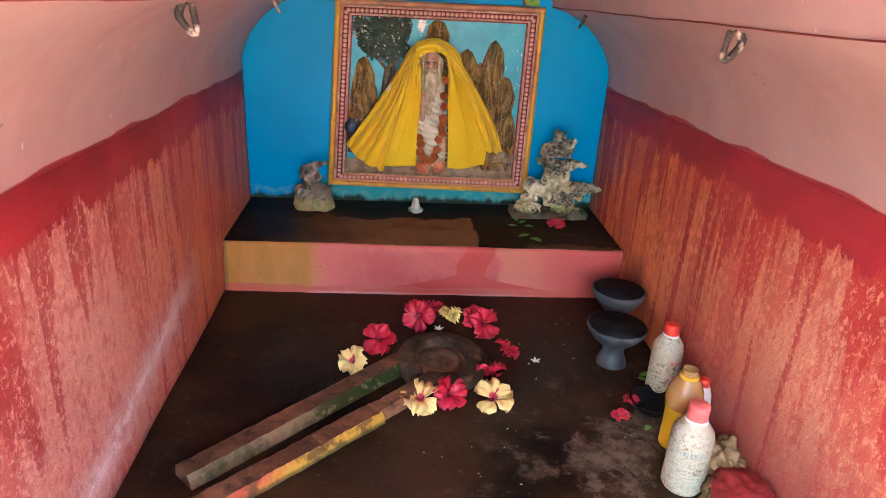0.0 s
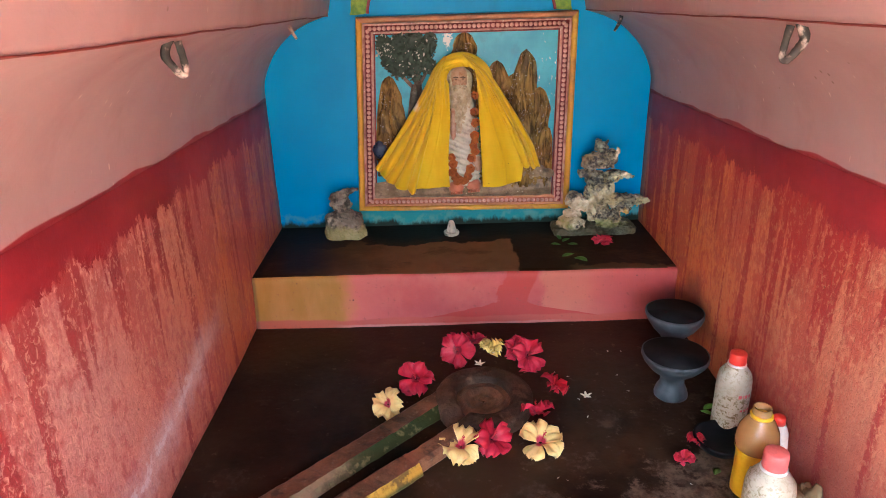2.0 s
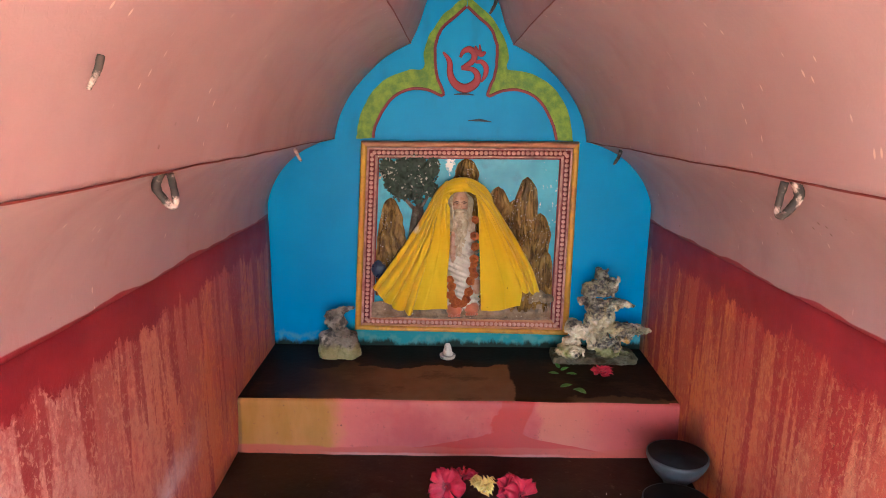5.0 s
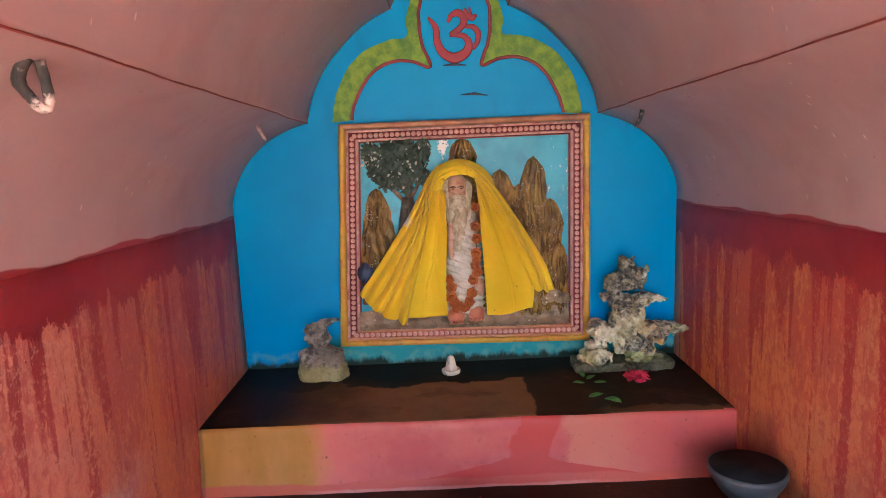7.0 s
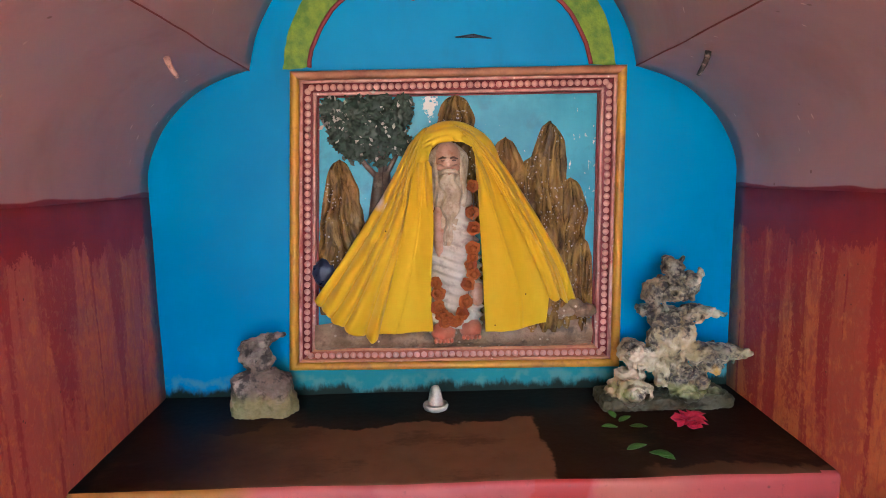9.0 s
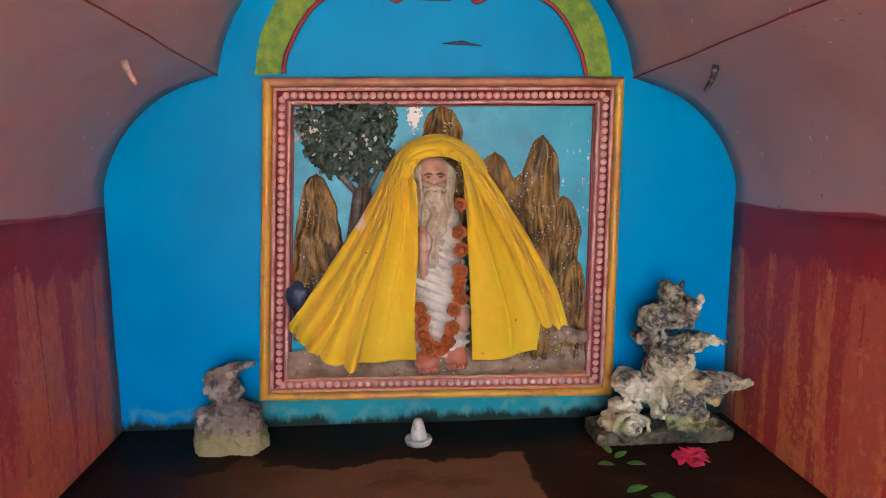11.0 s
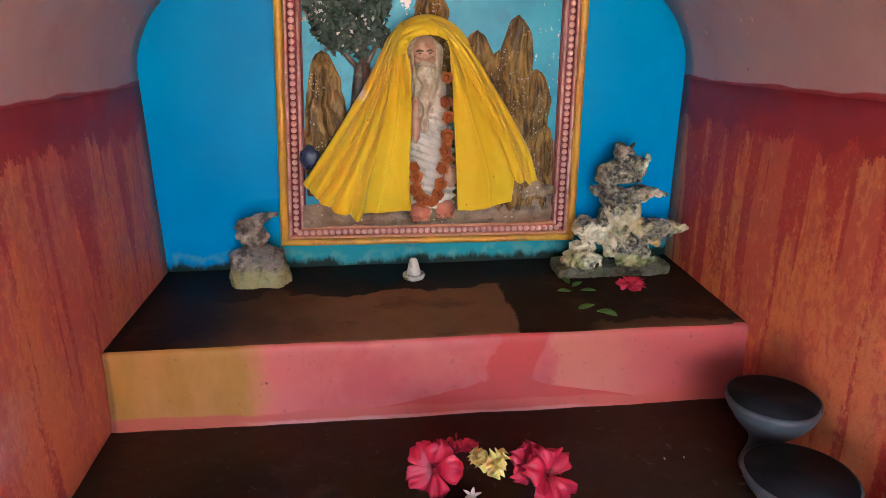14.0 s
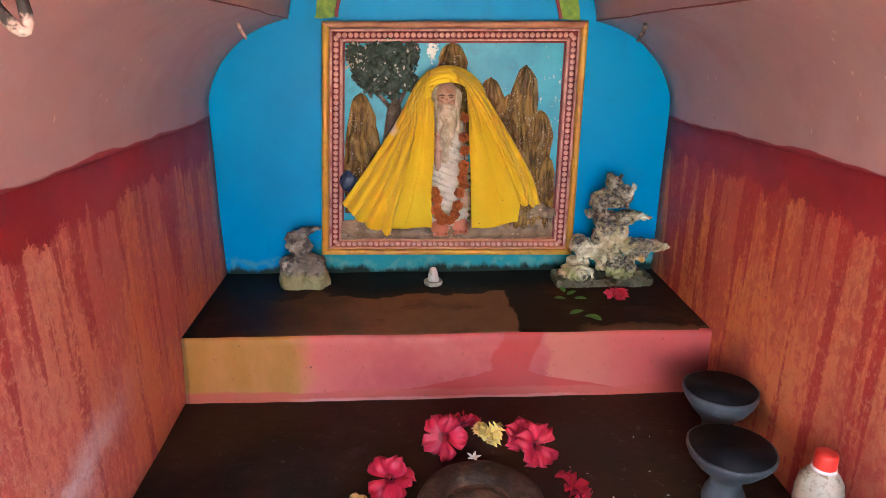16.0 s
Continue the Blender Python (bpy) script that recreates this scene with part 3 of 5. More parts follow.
def dirty_bottle():
    k = Nodes("stained_white_plastic", 0.4)
    k.b.inputs["Subsurface Weight"].default_value = 0.1
    k.b.inputs["Subsurface Radius"].default_value = (0.01, 0.008, 0.006)
    col = k.mix(k.noise(12, 4), (0.38, 0.35, 0.27), (0.50, 0.47, 0.38))
    dirt = k.step(k.noise(120, 5, 0.8), 0.50, 0.57)
    zone = k.f("MULTIPLY_ADD", k.step(k.noise(11, 3, 0.5, (1, 1, 1), (2, 2, 7)), 0.35, 0.55), 0.8, 0.25)
    col = k.mix(k.f("MULTIPLY", dirt, zone), col, (0.17, 0.13, 0.055))
    return k.out(col, None, k.noise(60, 3), 0.15, 0.002)


def murky_bottle():
    k = Nodes("cloudy_amber_plastic", 0.25)
    col = k.mix(k.noise(18, 4), (0.42, 0.21, 0.06), (0.56, 0.34, 0.14))
    k.b.inputs["Transmission Weight"].default_value = 0.35
    return k.out(col)


MAT["panel_blue"] = panel_sky()
MAT["rock"], MAT["tree_leaf"], MAT["cloth"], MAT["marigold"] = relief_rock(), relief_leaf(), cloth_mat(), marigold_mat()
MAT["stone_idol"], MAT["shell_idol"], MAT["drain"] = stone_idol_mat(), shell_idol_mat(), drain_mat()
MAT["moss_side"], MAT["paint_side"] = drain_side("mossy_drain_side", True), drain_side("painted_drain_side", False)
MAT["dirty"], MAT["murky"] = dirty_bottle(), murky_bottle()


# ---- building helpers ----
def mesh_of(name, bm, mats, smooth=True):
    me = bpy.data.meshes.new(name)
    bmesh.ops.recalc_face_normals(bm, faces=bm.faces)
    bm.to_mesh(me)
    bm.free()
    for m in mats if isinstance(mats, (list, tuple)) else [mats]:
        me.materials.append(MAT[m])
    if smooth:
        for p in me.polygons:
            p.use_smooth = True
    return me


def thing(name, bm, mats, label, category, kind="", group="", smooth=True):
    return tagged(new(name, mesh_of(name, bm, mats, smooth)), label, category, group, kind)


def base(name, place, label, category, group="", kind=""):
    ob = new(name)
    ob.location = place
    return tagged(ob, label, category, group, kind)


def part(name, bm, mats, parent, label="", smooth=True, local=False):
    """One mesh under a thing; its points are in the world's place unless local."""
    ob = new(name, bm if isinstance(bm, bpy.types.Mesh) else mesh_of(name, bm, mats, smooth))
    ob.parent = parent
    if not local:
        top, shift = parent, Vector()
        while top:
            shift += top.location
            top = top.parent
        ob.location = -shift
    return tagged(ob, label)


def grid(fn, nu, nv, bm=None, close_u=False, mat=0):
    bm = bm or bmesh.new()
    cols = nu if close_u else nu + 1
    vs = [[bm.verts.new(fn(i / nu, j / nv)) for j in range(nv + 1)] for i in range(cols)]
    for i in range(nu):
        a, b = vs[i], vs[(i + 1) % cols]
        for j in range(nv):
            f = bm.faces.new((a[j], b[j], b[j + 1], a[j + 1]))
            f.material_index = mat
    return bm


def lathe(profile, seg=28, centre=(0, 0, 0), bm=None, mat=0, wob=0.0):
    bm = bm or bmesh.new()
    rings = []
    for r, z in profile:
        ring = []
        for i in range(seg):
            a = 2 * math.pi * i / seg
            q = r * (1 + wob * noise.noise(Vector((math.cos(a) * 1.5, math.sin(a) * 1.5, z * 20 + centre[0] * 9))))
            ring.append(bm.verts.new((centre[0] + q * math.cos(a), centre[1] + q * math.sin(a), centre[2] + z)))
        rings.append(ring)
    for a, b in zip(rings, rings[1:]):
        for i in range(seg):
            f = bm.faces.new((a[i], a[(i + 1) % seg], b[(i + 1) % seg], b[i]))
            f.material_index = mat
    for ring in (rings[0], rings[-1]):
        f = bm.faces.new(ring)
        f.material_index = mat
    return bm


def tube(points, radius, seg=8, bm=None, mat=0, flat=1.0):
    """A tube along points; radius is one number or one for each point; flat squeezes it along y."""
    bm = bm or bmesh.new()
    pts = [Vector(p) for p in points]
    rings = []
    for i, p in enumerate(pts):
        d = (pts[min(i + 1, len(pts) - 1)] - pts[max(i - 1, 0)]).normalized()
        side = d.cross(Vector((0, 1, 0)))
        side = side.normalized() if side.length > 0.05 else d.cross(Vector((1, 0, 0))).normalized()
        up = side.cross(d).normalized()
        r = radius[i] if isinstance(radius, (list, tuple)) else radius
        rings.append([bm.verts.new(p + side * (r * math.cos(2 * math.pi * k / seg)) + up * (r * flat * math.sin(2 * math.pi * k / seg))) for k in range(seg)])
    for a, b in zip(rings, rings[1:]):
        for k in range(seg):
            f = bm.faces.new((a[k], a[(k + 1) % seg], b[(k + 1) % seg], b[k]))
            f.material_index = mat
    for ring in (rings[0], rings[-1]):
        bm.faces.new(ring).material_index = mat
    return bm


def blob(bm, centre, size, amp=0.15, freq=2.0, sub=3, seed=0.0, turn=(0, 0, 0), mat=0):
    """A lumpy stone-like ball."""
    made = bmesh.ops.create_icosphere(bm, subdivisions=sub, radius=1.0)["verts"]
    rot = Euler([radians(a) for a in turn]).to_matrix()
    for v in made:
        n = v.co.normalized()
        k = 1 + amp * noise.noise(n * freq + Vector((seed, seed * 1.7, 3.1))) + amp * 0.5 * noise.noise(n * freq * 2.7 + Vector((seed, 1, 2)))
        v.co = rot @ Vector((n.x * size[0] * k, n.y * size[1] * k, n.z * size[2] * k)) + Vector(centre)
    if mat:
        for f in {f for v in made for f in v.link_faces}:
            f.material_index = mat
    return bm


def smooth_line(pts, n=6):
    """Points along a curve through pts."""
    out = []
    for i in range(len(pts) - 1):
        p = [Vector(pts[max(0, min(len(pts) - 1, j))]) for j in (i - 1, i, i + 1, i + 2)]
        for k in range(n):
            t = k / n
            out.append(0.5 * (2 * p[1] + (p[2] - p[0]) * t + (2 * p[0] - 5 * p[1] + 4 * p[2] - p[3]) * t * t + (3 * p[1] - p[0] - 3 * p[2] + p[3]) * t ** 3))
    return out + [Vector(pts[-1])]


def along(pts, s):
    """The place at share s of a polyline's points."""
    f = s * (len(pts) - 1)
    i = min(int(f), len(pts) - 2)
    return Vector(pts[i]).lerp(Vector(pts[i + 1]), f - i)


def box(lo, hi, bevel=0.0, bm=None, mat=0, seg=2):
    bm2 = bmesh.new()
    bmesh.ops.create_cube(bm2, size=1)
    for v in bm2.verts:
        v.co = Vector([(a + b) / 2 + c * (b - a) for a, b, c in zip(lo, hi, v.co)])
    if bevel:
        bmesh.ops.bevel(bm2, geom=bm2.edges[:], offset=bevel, segments=seg, affect="EDGES", profile=0.6)
    if bm is None:
        return bm2
    idx = {v: bm.verts.new(v.co) for v in bm2.verts}
    for f in bm2.faces:
        bm.faces.new([idx[v] for v in f.verts]).material_index = mat
    bm2.free()
    return bm


# ---- the vaulted chamber ----
CX, HALF, BACK, FRONT = 0.580, 0.580, 2.495, 0.10
LOBE1 = [(0.580, 0.56), (0.576, 0.62), (0.542, 0.692), (0.488, 0.748), (0.432, 0.779), (0.374, 0.798)]
LOBE2 = [(0.374, 0.798), (0.356, 0.866), (0.313, 0.940), (0.245, 1.012), (0.2, 1.045), (0.148, 1.071)]
LOBE3 = [(0.148, 1.071), (0.122, 1.127), (0.100, 1.190), (0.060, 1.262), (0.0, 1.310)]


def rise(y, z):
    """The vault climbs a little towards the entrance."""
    return 0.037 * (2.45 - y) * min(1.0, max(0.0, (z - 0.2) / 0.35))


def uneven(p, amp=0.0035):
    v = Vector(p)
    return amp * (noise.noise(v * 3.0) + 0.5 * noise.noise(v * 9.0))


def vault_sheet(name, line, label, category, mat, outward):
    """A shell of the chamber's section, from the entrance to the back wall."""
    bm = bmesh.new()
    n = len(line) - 1

    def at(u, v):
        x, z = line[round(u * n)]
        y = FRONT + (BACK + 0.004 - FRONT) * v
        d = uneven((x, y, z))
        return (x + d * (1 if x < CX else -1) * 0.8, y, z + rise(y, z) + (d if z > 0.6 else 0))

    grid(at, n, 48, bm)
    me = mesh_of(name, bm, mat)
    ob = tagged(new(name, me), label, category, "", "structure")
    s = ob.modifiers.new("thickness", "SOLIDIFY")
    s.thickness, s.offset = 0.10, outward
    return ob


left_line = [(CX - HALF, z) for z in np.linspace(-0.02, 0.56, 14)]
arch = [(CX - p.x, p.y) for p in smooth_line([(*a, 0) for a in LOBE1])]
arch += [(CX - p.x, p.y) for p in smooth_line([(*a, 0) for a in LOBE2])][1:]
arch += [(CX - p.x, p.y) for p in smooth_line([(*a, 0) for a in LOBE3])][1:]
arch += [(2 * CX - x, z) for x, z in reversed(arch[:-1])]
right_line = [(CX + HALF, z) for z in reversed([z for _, z in left_line])]
vault_sheet("wall_left", left_line, "salmon plaster wall with a red painted band and drips", "wall", "wall_left", -1)
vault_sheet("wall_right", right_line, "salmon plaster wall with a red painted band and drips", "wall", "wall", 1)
vault_sheet("ceiling", arch, "pink limewashed vault of three lobed arches", "ceiling", "wall", 1)

thing("wall_back", box((-0.12, BACK, -0.02), (1.28, BACK + 0.12, 1.55)), "back", "bright blue painted back wall, mossy at its foot", "wall", "structure", smooth=False)


def floor_at(u, v):
    x, y = -0.06 + 1.28 * u, FRONT - 0.05 + (BACK - FRONT + 0.05) * v
    return (x, y, 0.0015 * noise.noise(Vector((x * 6, y * 6, 0))))


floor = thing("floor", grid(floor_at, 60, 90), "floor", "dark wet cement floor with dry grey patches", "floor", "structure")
floor.modifiers.new("thickness", "SOLIDIFY").thickness = 0.05
thing("ground", box((-60, -60, -0.30), (60, 60, -0.06)), "ground", "dusty bare ground outside the shrine", "ground", "structure", smooth=False)

# outer wall round the entrance
section = [(CX - HALF, -0.05), *[(x, z + rise(FRONT, z)) for x, z in arch], (CX + HALF, -0.05)]
bm = bmesh.new()
inner, outer = [], []
for x, z in section:
    d = Vector((x - CX, 0, max(z, 0) - 0.0))
    k = min(0.85 / max(abs(d.x), 1e-6), 1.75 / max(d.z, 1e-6))
    inner.append((x, z))
    outer.append((CX + d.x * k, -0.05 if z < 0 else d.z * k))
rings = [[bm.verts.new((x, y, z)) for x, z in ring] for ring, y in ((inner, FRONT), (outer, FRONT), (outer, FRONT - 0.12), (inner, FRONT - 0.12))]
for a, b in ((0, 1), (1, 2), (2, 3), (3, 0)):
    for i in range(len(section) - 1):
        bm.faces.new((rings[a][i], rings[a][i + 1], rings[b][i + 1], rings[b][i]))
thing("wall_front", bm, "outside", "pink outer wall with an arched opening", "wall", "structure", smooth=False)

# red lines along the arrises of the vault
for half, z in ((0.374, 0.798), (0.148, 1.071)):
    for s in (-1, 1):
        pts = []
        for i in range(50):
            y = FRONT + 0.02 + (BACK - FRONT - 0.02) * i / 49
            w = 0.0012 * noise.noise(Vector((y * 14, half * 7, s)))
            pts.append((CX + s * (half - 0.001), y, z + rise(y, z) + uneven((CX - half, y, z)) - 0.001 + w))
        thing("trim", tube(pts, 0.0014, 6), "crease", "thin dark red line along an arris of the vault", "trim", "structure")

# ---- the altar ledge ----
LEDGE, TOP = 2.105, 0.147
EDGE = [(BACK, TOP)] + [(BACK - (BACK - LEDGE - 0.012) * k / 20, TOP) for k in range(1, 21)] + [(LEDGE + 0.006, TOP - 0.001), (LEDGE + 0.002, TOP - 0.0045), (LEDGE, TOP - 0.010)]
EDGE += [(LEDGE - 0.018 * (k / 10) ** 2, (TOP - 0.010) * (1 - k / 10)) for k in range(1, 11)] + [(LEDGE - 0.018, -0.02)]


def ledge_at(u, v):
    x, (y, z) = 1.16 * u, EDGE[round(v * (len(EDGE) - 1))]
    w = 0.004 * noise.noise(Vector((x * 5, z * 9, 1))) + 0.0015 * noise.noise(Vector((x * 22, z * 22, 4)))
    return (x, y + (w if y < LEDGE + 0.02 else 0), z + (0.0018 * noise.noise(Vector((x * 7, y * 7, 2))) if z > 0.1 else 0))


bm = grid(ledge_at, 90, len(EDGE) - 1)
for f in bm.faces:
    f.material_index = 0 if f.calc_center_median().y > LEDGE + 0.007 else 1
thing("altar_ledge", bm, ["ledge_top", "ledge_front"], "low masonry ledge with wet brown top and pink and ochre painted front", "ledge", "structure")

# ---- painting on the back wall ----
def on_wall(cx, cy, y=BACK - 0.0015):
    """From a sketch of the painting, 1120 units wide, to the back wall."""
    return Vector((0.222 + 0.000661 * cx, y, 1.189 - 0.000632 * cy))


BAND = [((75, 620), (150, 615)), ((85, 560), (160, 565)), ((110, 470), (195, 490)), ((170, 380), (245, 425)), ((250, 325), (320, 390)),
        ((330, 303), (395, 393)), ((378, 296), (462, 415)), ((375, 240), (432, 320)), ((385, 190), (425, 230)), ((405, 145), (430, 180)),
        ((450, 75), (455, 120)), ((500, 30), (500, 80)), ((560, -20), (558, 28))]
mural = base("wall_painting", (CX, BACK - 0.002, 0.8), "green lobed arch outlined in maroon painted on the blue wall", "wall painting", kind="structure")
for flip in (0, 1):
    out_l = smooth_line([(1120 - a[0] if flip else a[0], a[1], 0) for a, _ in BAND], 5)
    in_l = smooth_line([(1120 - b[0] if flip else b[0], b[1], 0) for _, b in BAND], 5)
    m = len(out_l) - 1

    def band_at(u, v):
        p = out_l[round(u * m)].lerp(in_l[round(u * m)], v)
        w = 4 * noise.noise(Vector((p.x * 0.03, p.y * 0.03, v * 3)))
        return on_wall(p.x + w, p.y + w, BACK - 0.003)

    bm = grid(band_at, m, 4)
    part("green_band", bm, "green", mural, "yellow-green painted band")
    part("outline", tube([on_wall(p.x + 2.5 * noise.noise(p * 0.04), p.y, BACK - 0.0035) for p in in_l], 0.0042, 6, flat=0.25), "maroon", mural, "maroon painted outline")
symbol = bmesh.new()
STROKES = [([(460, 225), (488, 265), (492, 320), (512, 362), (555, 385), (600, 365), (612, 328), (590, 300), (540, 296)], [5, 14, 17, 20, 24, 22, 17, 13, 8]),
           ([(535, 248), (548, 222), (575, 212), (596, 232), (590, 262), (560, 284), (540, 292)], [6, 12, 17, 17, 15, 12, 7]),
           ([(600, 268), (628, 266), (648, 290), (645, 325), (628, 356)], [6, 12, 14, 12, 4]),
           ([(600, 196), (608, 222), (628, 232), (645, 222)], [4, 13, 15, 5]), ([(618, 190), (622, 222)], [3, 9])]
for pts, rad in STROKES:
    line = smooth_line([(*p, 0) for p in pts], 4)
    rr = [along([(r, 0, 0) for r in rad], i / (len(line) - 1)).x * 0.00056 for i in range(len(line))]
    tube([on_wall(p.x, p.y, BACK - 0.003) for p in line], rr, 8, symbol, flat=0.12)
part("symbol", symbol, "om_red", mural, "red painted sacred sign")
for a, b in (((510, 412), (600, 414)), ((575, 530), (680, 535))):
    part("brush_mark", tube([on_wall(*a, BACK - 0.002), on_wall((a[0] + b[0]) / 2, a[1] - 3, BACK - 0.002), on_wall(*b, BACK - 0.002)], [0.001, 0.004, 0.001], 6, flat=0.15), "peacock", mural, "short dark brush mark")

# ---- framed relief ----
QUAD = [(0.259, 0.207), (0.927, 0.199), (0.929, 0.797), (0.288, 0.792)]
relief = base("relief_panel", (0.593, 2.48, 0.203), "painted plaster relief in a beaded ochre and red frame", "relief")


def q(u, v, y):
    a = Vector(QUAD[0]).lerp(Vector(QUAD[1]), u)
    b = Vector(QUAD[3]).lerp(Vector(QUAD[2]), u)
    p = a.lerp(b, v)
    return Vector((p.x, y, p.y))


def frame_bar(a0, a1, b0, b1, y0, y1, round_=0.25):
    """A bar along one side of the frame: outer edge a0-a1, inner edge b0-b1, in the panel's shares; its front bulges."""
    bm = bmesh.new()

    def at(u, v):
        k = [0.0, 0.04, 0.18, 0.5, 0.82, 0.96, 1.0][round(v * 6)]
        lift = [0.0, 0.75, 0.96, 1.0, 0.96, 0.75, 0.0][round(v * 6)]
        o, i = Vector(a0).lerp(Vector(a1), u), Vector(b0).lerp(Vector(b1), u)
        p = o.lerp(i, k)
        n = 0.0012 * noise.noise(Vector((p.x * 20, p.y * 20, y0 * 9)))
        return q(p.x, p.y, y0 + (y1 - y0) * lift + (n if lift else 0))

    return grid(at, 24, 6, bm)


def ring_bars(name, w0, w1, y0, y1, mats, labels):
    for s, mat, lab in zip(range(4), mats, labels):
        c0 = [(w0, w0), (1 - w0, w0), (1 - w0, 1 - w0), (w0, 1 - w0)]
        c1 = [(w1, w1), (1 - w1, w1), (1 - w1, 1 - w1), (w1, 1 - w1)]
        part(name, frame_bar(c0[s], c0[(s + 1) % 4], c1[s], c1[(s + 1) % 4], y0, y1), mat, relief, lab)


part("backing", grid(lambda u, v: q(0.02 + 0.96 * u, 0.02 + 0.96 * v, 2.4765 + 0.0012 * noise.noise(Vector((u * 9, v * 9, 0)))), 30, 30), "panel_blue", relief, "pale blue painted sky of the relief")
ring_bars("frame_bar", 0.0, 0.030, BACK - 0.001, 2.462, ["ochre", "ochre", "rosewood", "ochre"], ["ochre bar", "ochre bar", "brown bar", "ochre bar"])
ring_bars("moulding", 0.030, 0.041, 2.474, 2.4635, ["rim_low", "rim", "rim", "rim"], [""] * 4)
ring_bars("channel", 0.039, 0.071, 2.476, 2.4665, ["channel_low", "channel", "channel", "channel"], ["rust red channel"] + ["dark red channel"] * 3)
ring_bars("inner_moulding", 0.069, 0.080, 2.474, 2.4635, ["rim_low", "rim", "rim", "rim"], [""] * 4)
ring_bars("inner_edge", 0.080, 0.087, 2.478, 2.471, ["rim_low", "channel", "channel", "channel"], [""] * 4)
bm = bmesh.new()
bmesh.ops.create_icosphere(bm, subdivisions=2, radius=0.0062)
for v in bm.verts:
    v.co.y *= 0.7
bead = mesh_of("bead", bm, "bead")
for s in range(4):
    n = 42 if s % 2 == 0 else 38
    for i in range(n):
        k = 0.055 + 0.89 * (i + 0.5) / n
        u, v = [(k, 0.055), (0.945, k), (k, 0.945), (0.055, k)][s]
        ob = part("bead", bead, None, relief, local=True)
        ob.location = q(u, v, 2.4655) - relief.location


def mountain(cx, ztop, w, z0, depth, lean=0.0, seed=0.0):
    """A finger of rock in half relief, ribbed from top to foot."""
    def at(u, v):
        s = (u - 0.5) * 2
        prof = (1 - v ** 6.0) ** 0.52 * (0.92 + 0.08 * math.sin(v * 6 + seed)) * (1.12 - 0.22 * v)
        wob = noise.noise(Vector((seed, v * 5, 3))) + 0.5 * noise.noise(Vector((seed, v * 13, s)))
        x = cx + lean * v + w / 2 * s * prof + 0.07 * w * wob
        warp = s * 6 + seed * 3 + 3.5 * noise.noise(Vector((s * 1.5, v * 3, seed)))
        rib = 0.9 * math.sin(1.6 * warp) + 1.1 * noise.noise(Vector((s * 3, v * 7, seed))) + 0.6 * noise.noise(Vector((s * 7, v * 16, seed)))
        y = 2.478 - depth * math.sqrt(max(0, 1 - s * s)) * (0.45 + 0.55 * (1 - v ** 3)) * (0.9 + 0.42 * rib)
        return (x, y, z0 + (ztop - z0) * v)

    return grid(at, 30, 40)


for i, a in enumerate([(0.600, 0.745, 0.112, 0.52, 0.020, 0.0), (0.650, 0.672, 0.07, 0.5, 0.014, -0.01), (0.692, 0.664, 0.105, 0.29, 0.018, 0.004), (0.742, 0.625, 0.10, 0.28, 0.016, 0.004),
                       (0.772, 0.693, 0.105, 0.28, 0.024, 0.010), (0.818, 0.584, 0.088, 0.28, 0.018, 0.004), (0.848, 0.462, 0.044, 0.28, 0.014, 0.004),
                       (0.374, 0.626, 0.098, 0.32, 0.018, 0.002), (0.395, 0.50, 0.07, 0.32, 0.012, 0.0)]):
    part("rock_peak", mountain(*a, seed=i * 1.7), "rock", relief, "ochre brown rock finger with flaked paint")


def relief_ground(u, v):
    x = 0.315 + 0.552 * u
    h = 0.060 + 0.02 * noise.noise(Vector((x * 9, 0, 3)))
    return (x, 2.475 - 0.022 * math.sin(math.pi * min(1, v * 1.2) * 0.85) - 0.004 * noise.noise(Vector((x * 25, v * 4, 1))), 0.242 + h * v + 0.004 * noise.noise(Vector((x * 16, v, 7))))


part("relief_ground", grid(relief_ground, 60, 12), "panel_ground", relief, "grey-brown modelled ground")
for i in range(7):
    part("relief_stone", blob(bmesh.new(), (0.775 + 0.014 * i, 2.462, 0.325 + 0.008 * math.sin(i * 2.0)), (0.016, 0.012, 0.014), 0.25, 2.5, 3, i), "panel_ground", relief, "grey modelled stone")
bm = bmesh.new()
blob(bm, (0.338, 2.466, 0.405), (0.022, 0.012, 0.03), 0.2, 2, 3, 5)
part("relief_bird", bm, "peacock", relief, "dark blue modelled shape")
for k, (a, b, r) in enumerate([((0.440, 0.50), (0.450, 0.60), 0.014), ((0.463, 0.50), (0.464, 0.60), 0.013), ((0.452, 0.585), (0.405, 0.645), 0.006), ((0.458, 0.585), (0.49, 0.64), 0.006), ((0.455, 0.58), (0.448, 0.66), 0.006), ((0.46, 0.6), (0.475, 0.66), 0.005)]):
    mid = ((a[0] + b[0]) / 2 + 0.004 * math.sin(k * 2.1), (a[1] + b[1]) / 2)
    part("trunk" if k < 2 else "limb", tube([(p[0], 2.468, p[1]) for p in (a, mid, b)], [r, r * 0.85, r * 0.6], 8, flat=0.8), "bark", relief, "dark relief tree stem")
crown = bmesh.new()
rnd = random.Random(4)
CLUMPS = [(0.372, 0.700, 0.032), (0.41, 0.718, 0.033), (0.452, 0.722, 0.033), (0.488, 0.708, 0.033), (0.385, 0.668, 0.030), (0.43, 0.680, 0.038), (0.475, 0.672, 0.034), (0.495, 0.650, 0.022), (0.405, 0.645, 0.028), (0.45, 0.642, 0.03), (0.365, 0.722, 0.022), (0.5, 0.728, 0.018)]
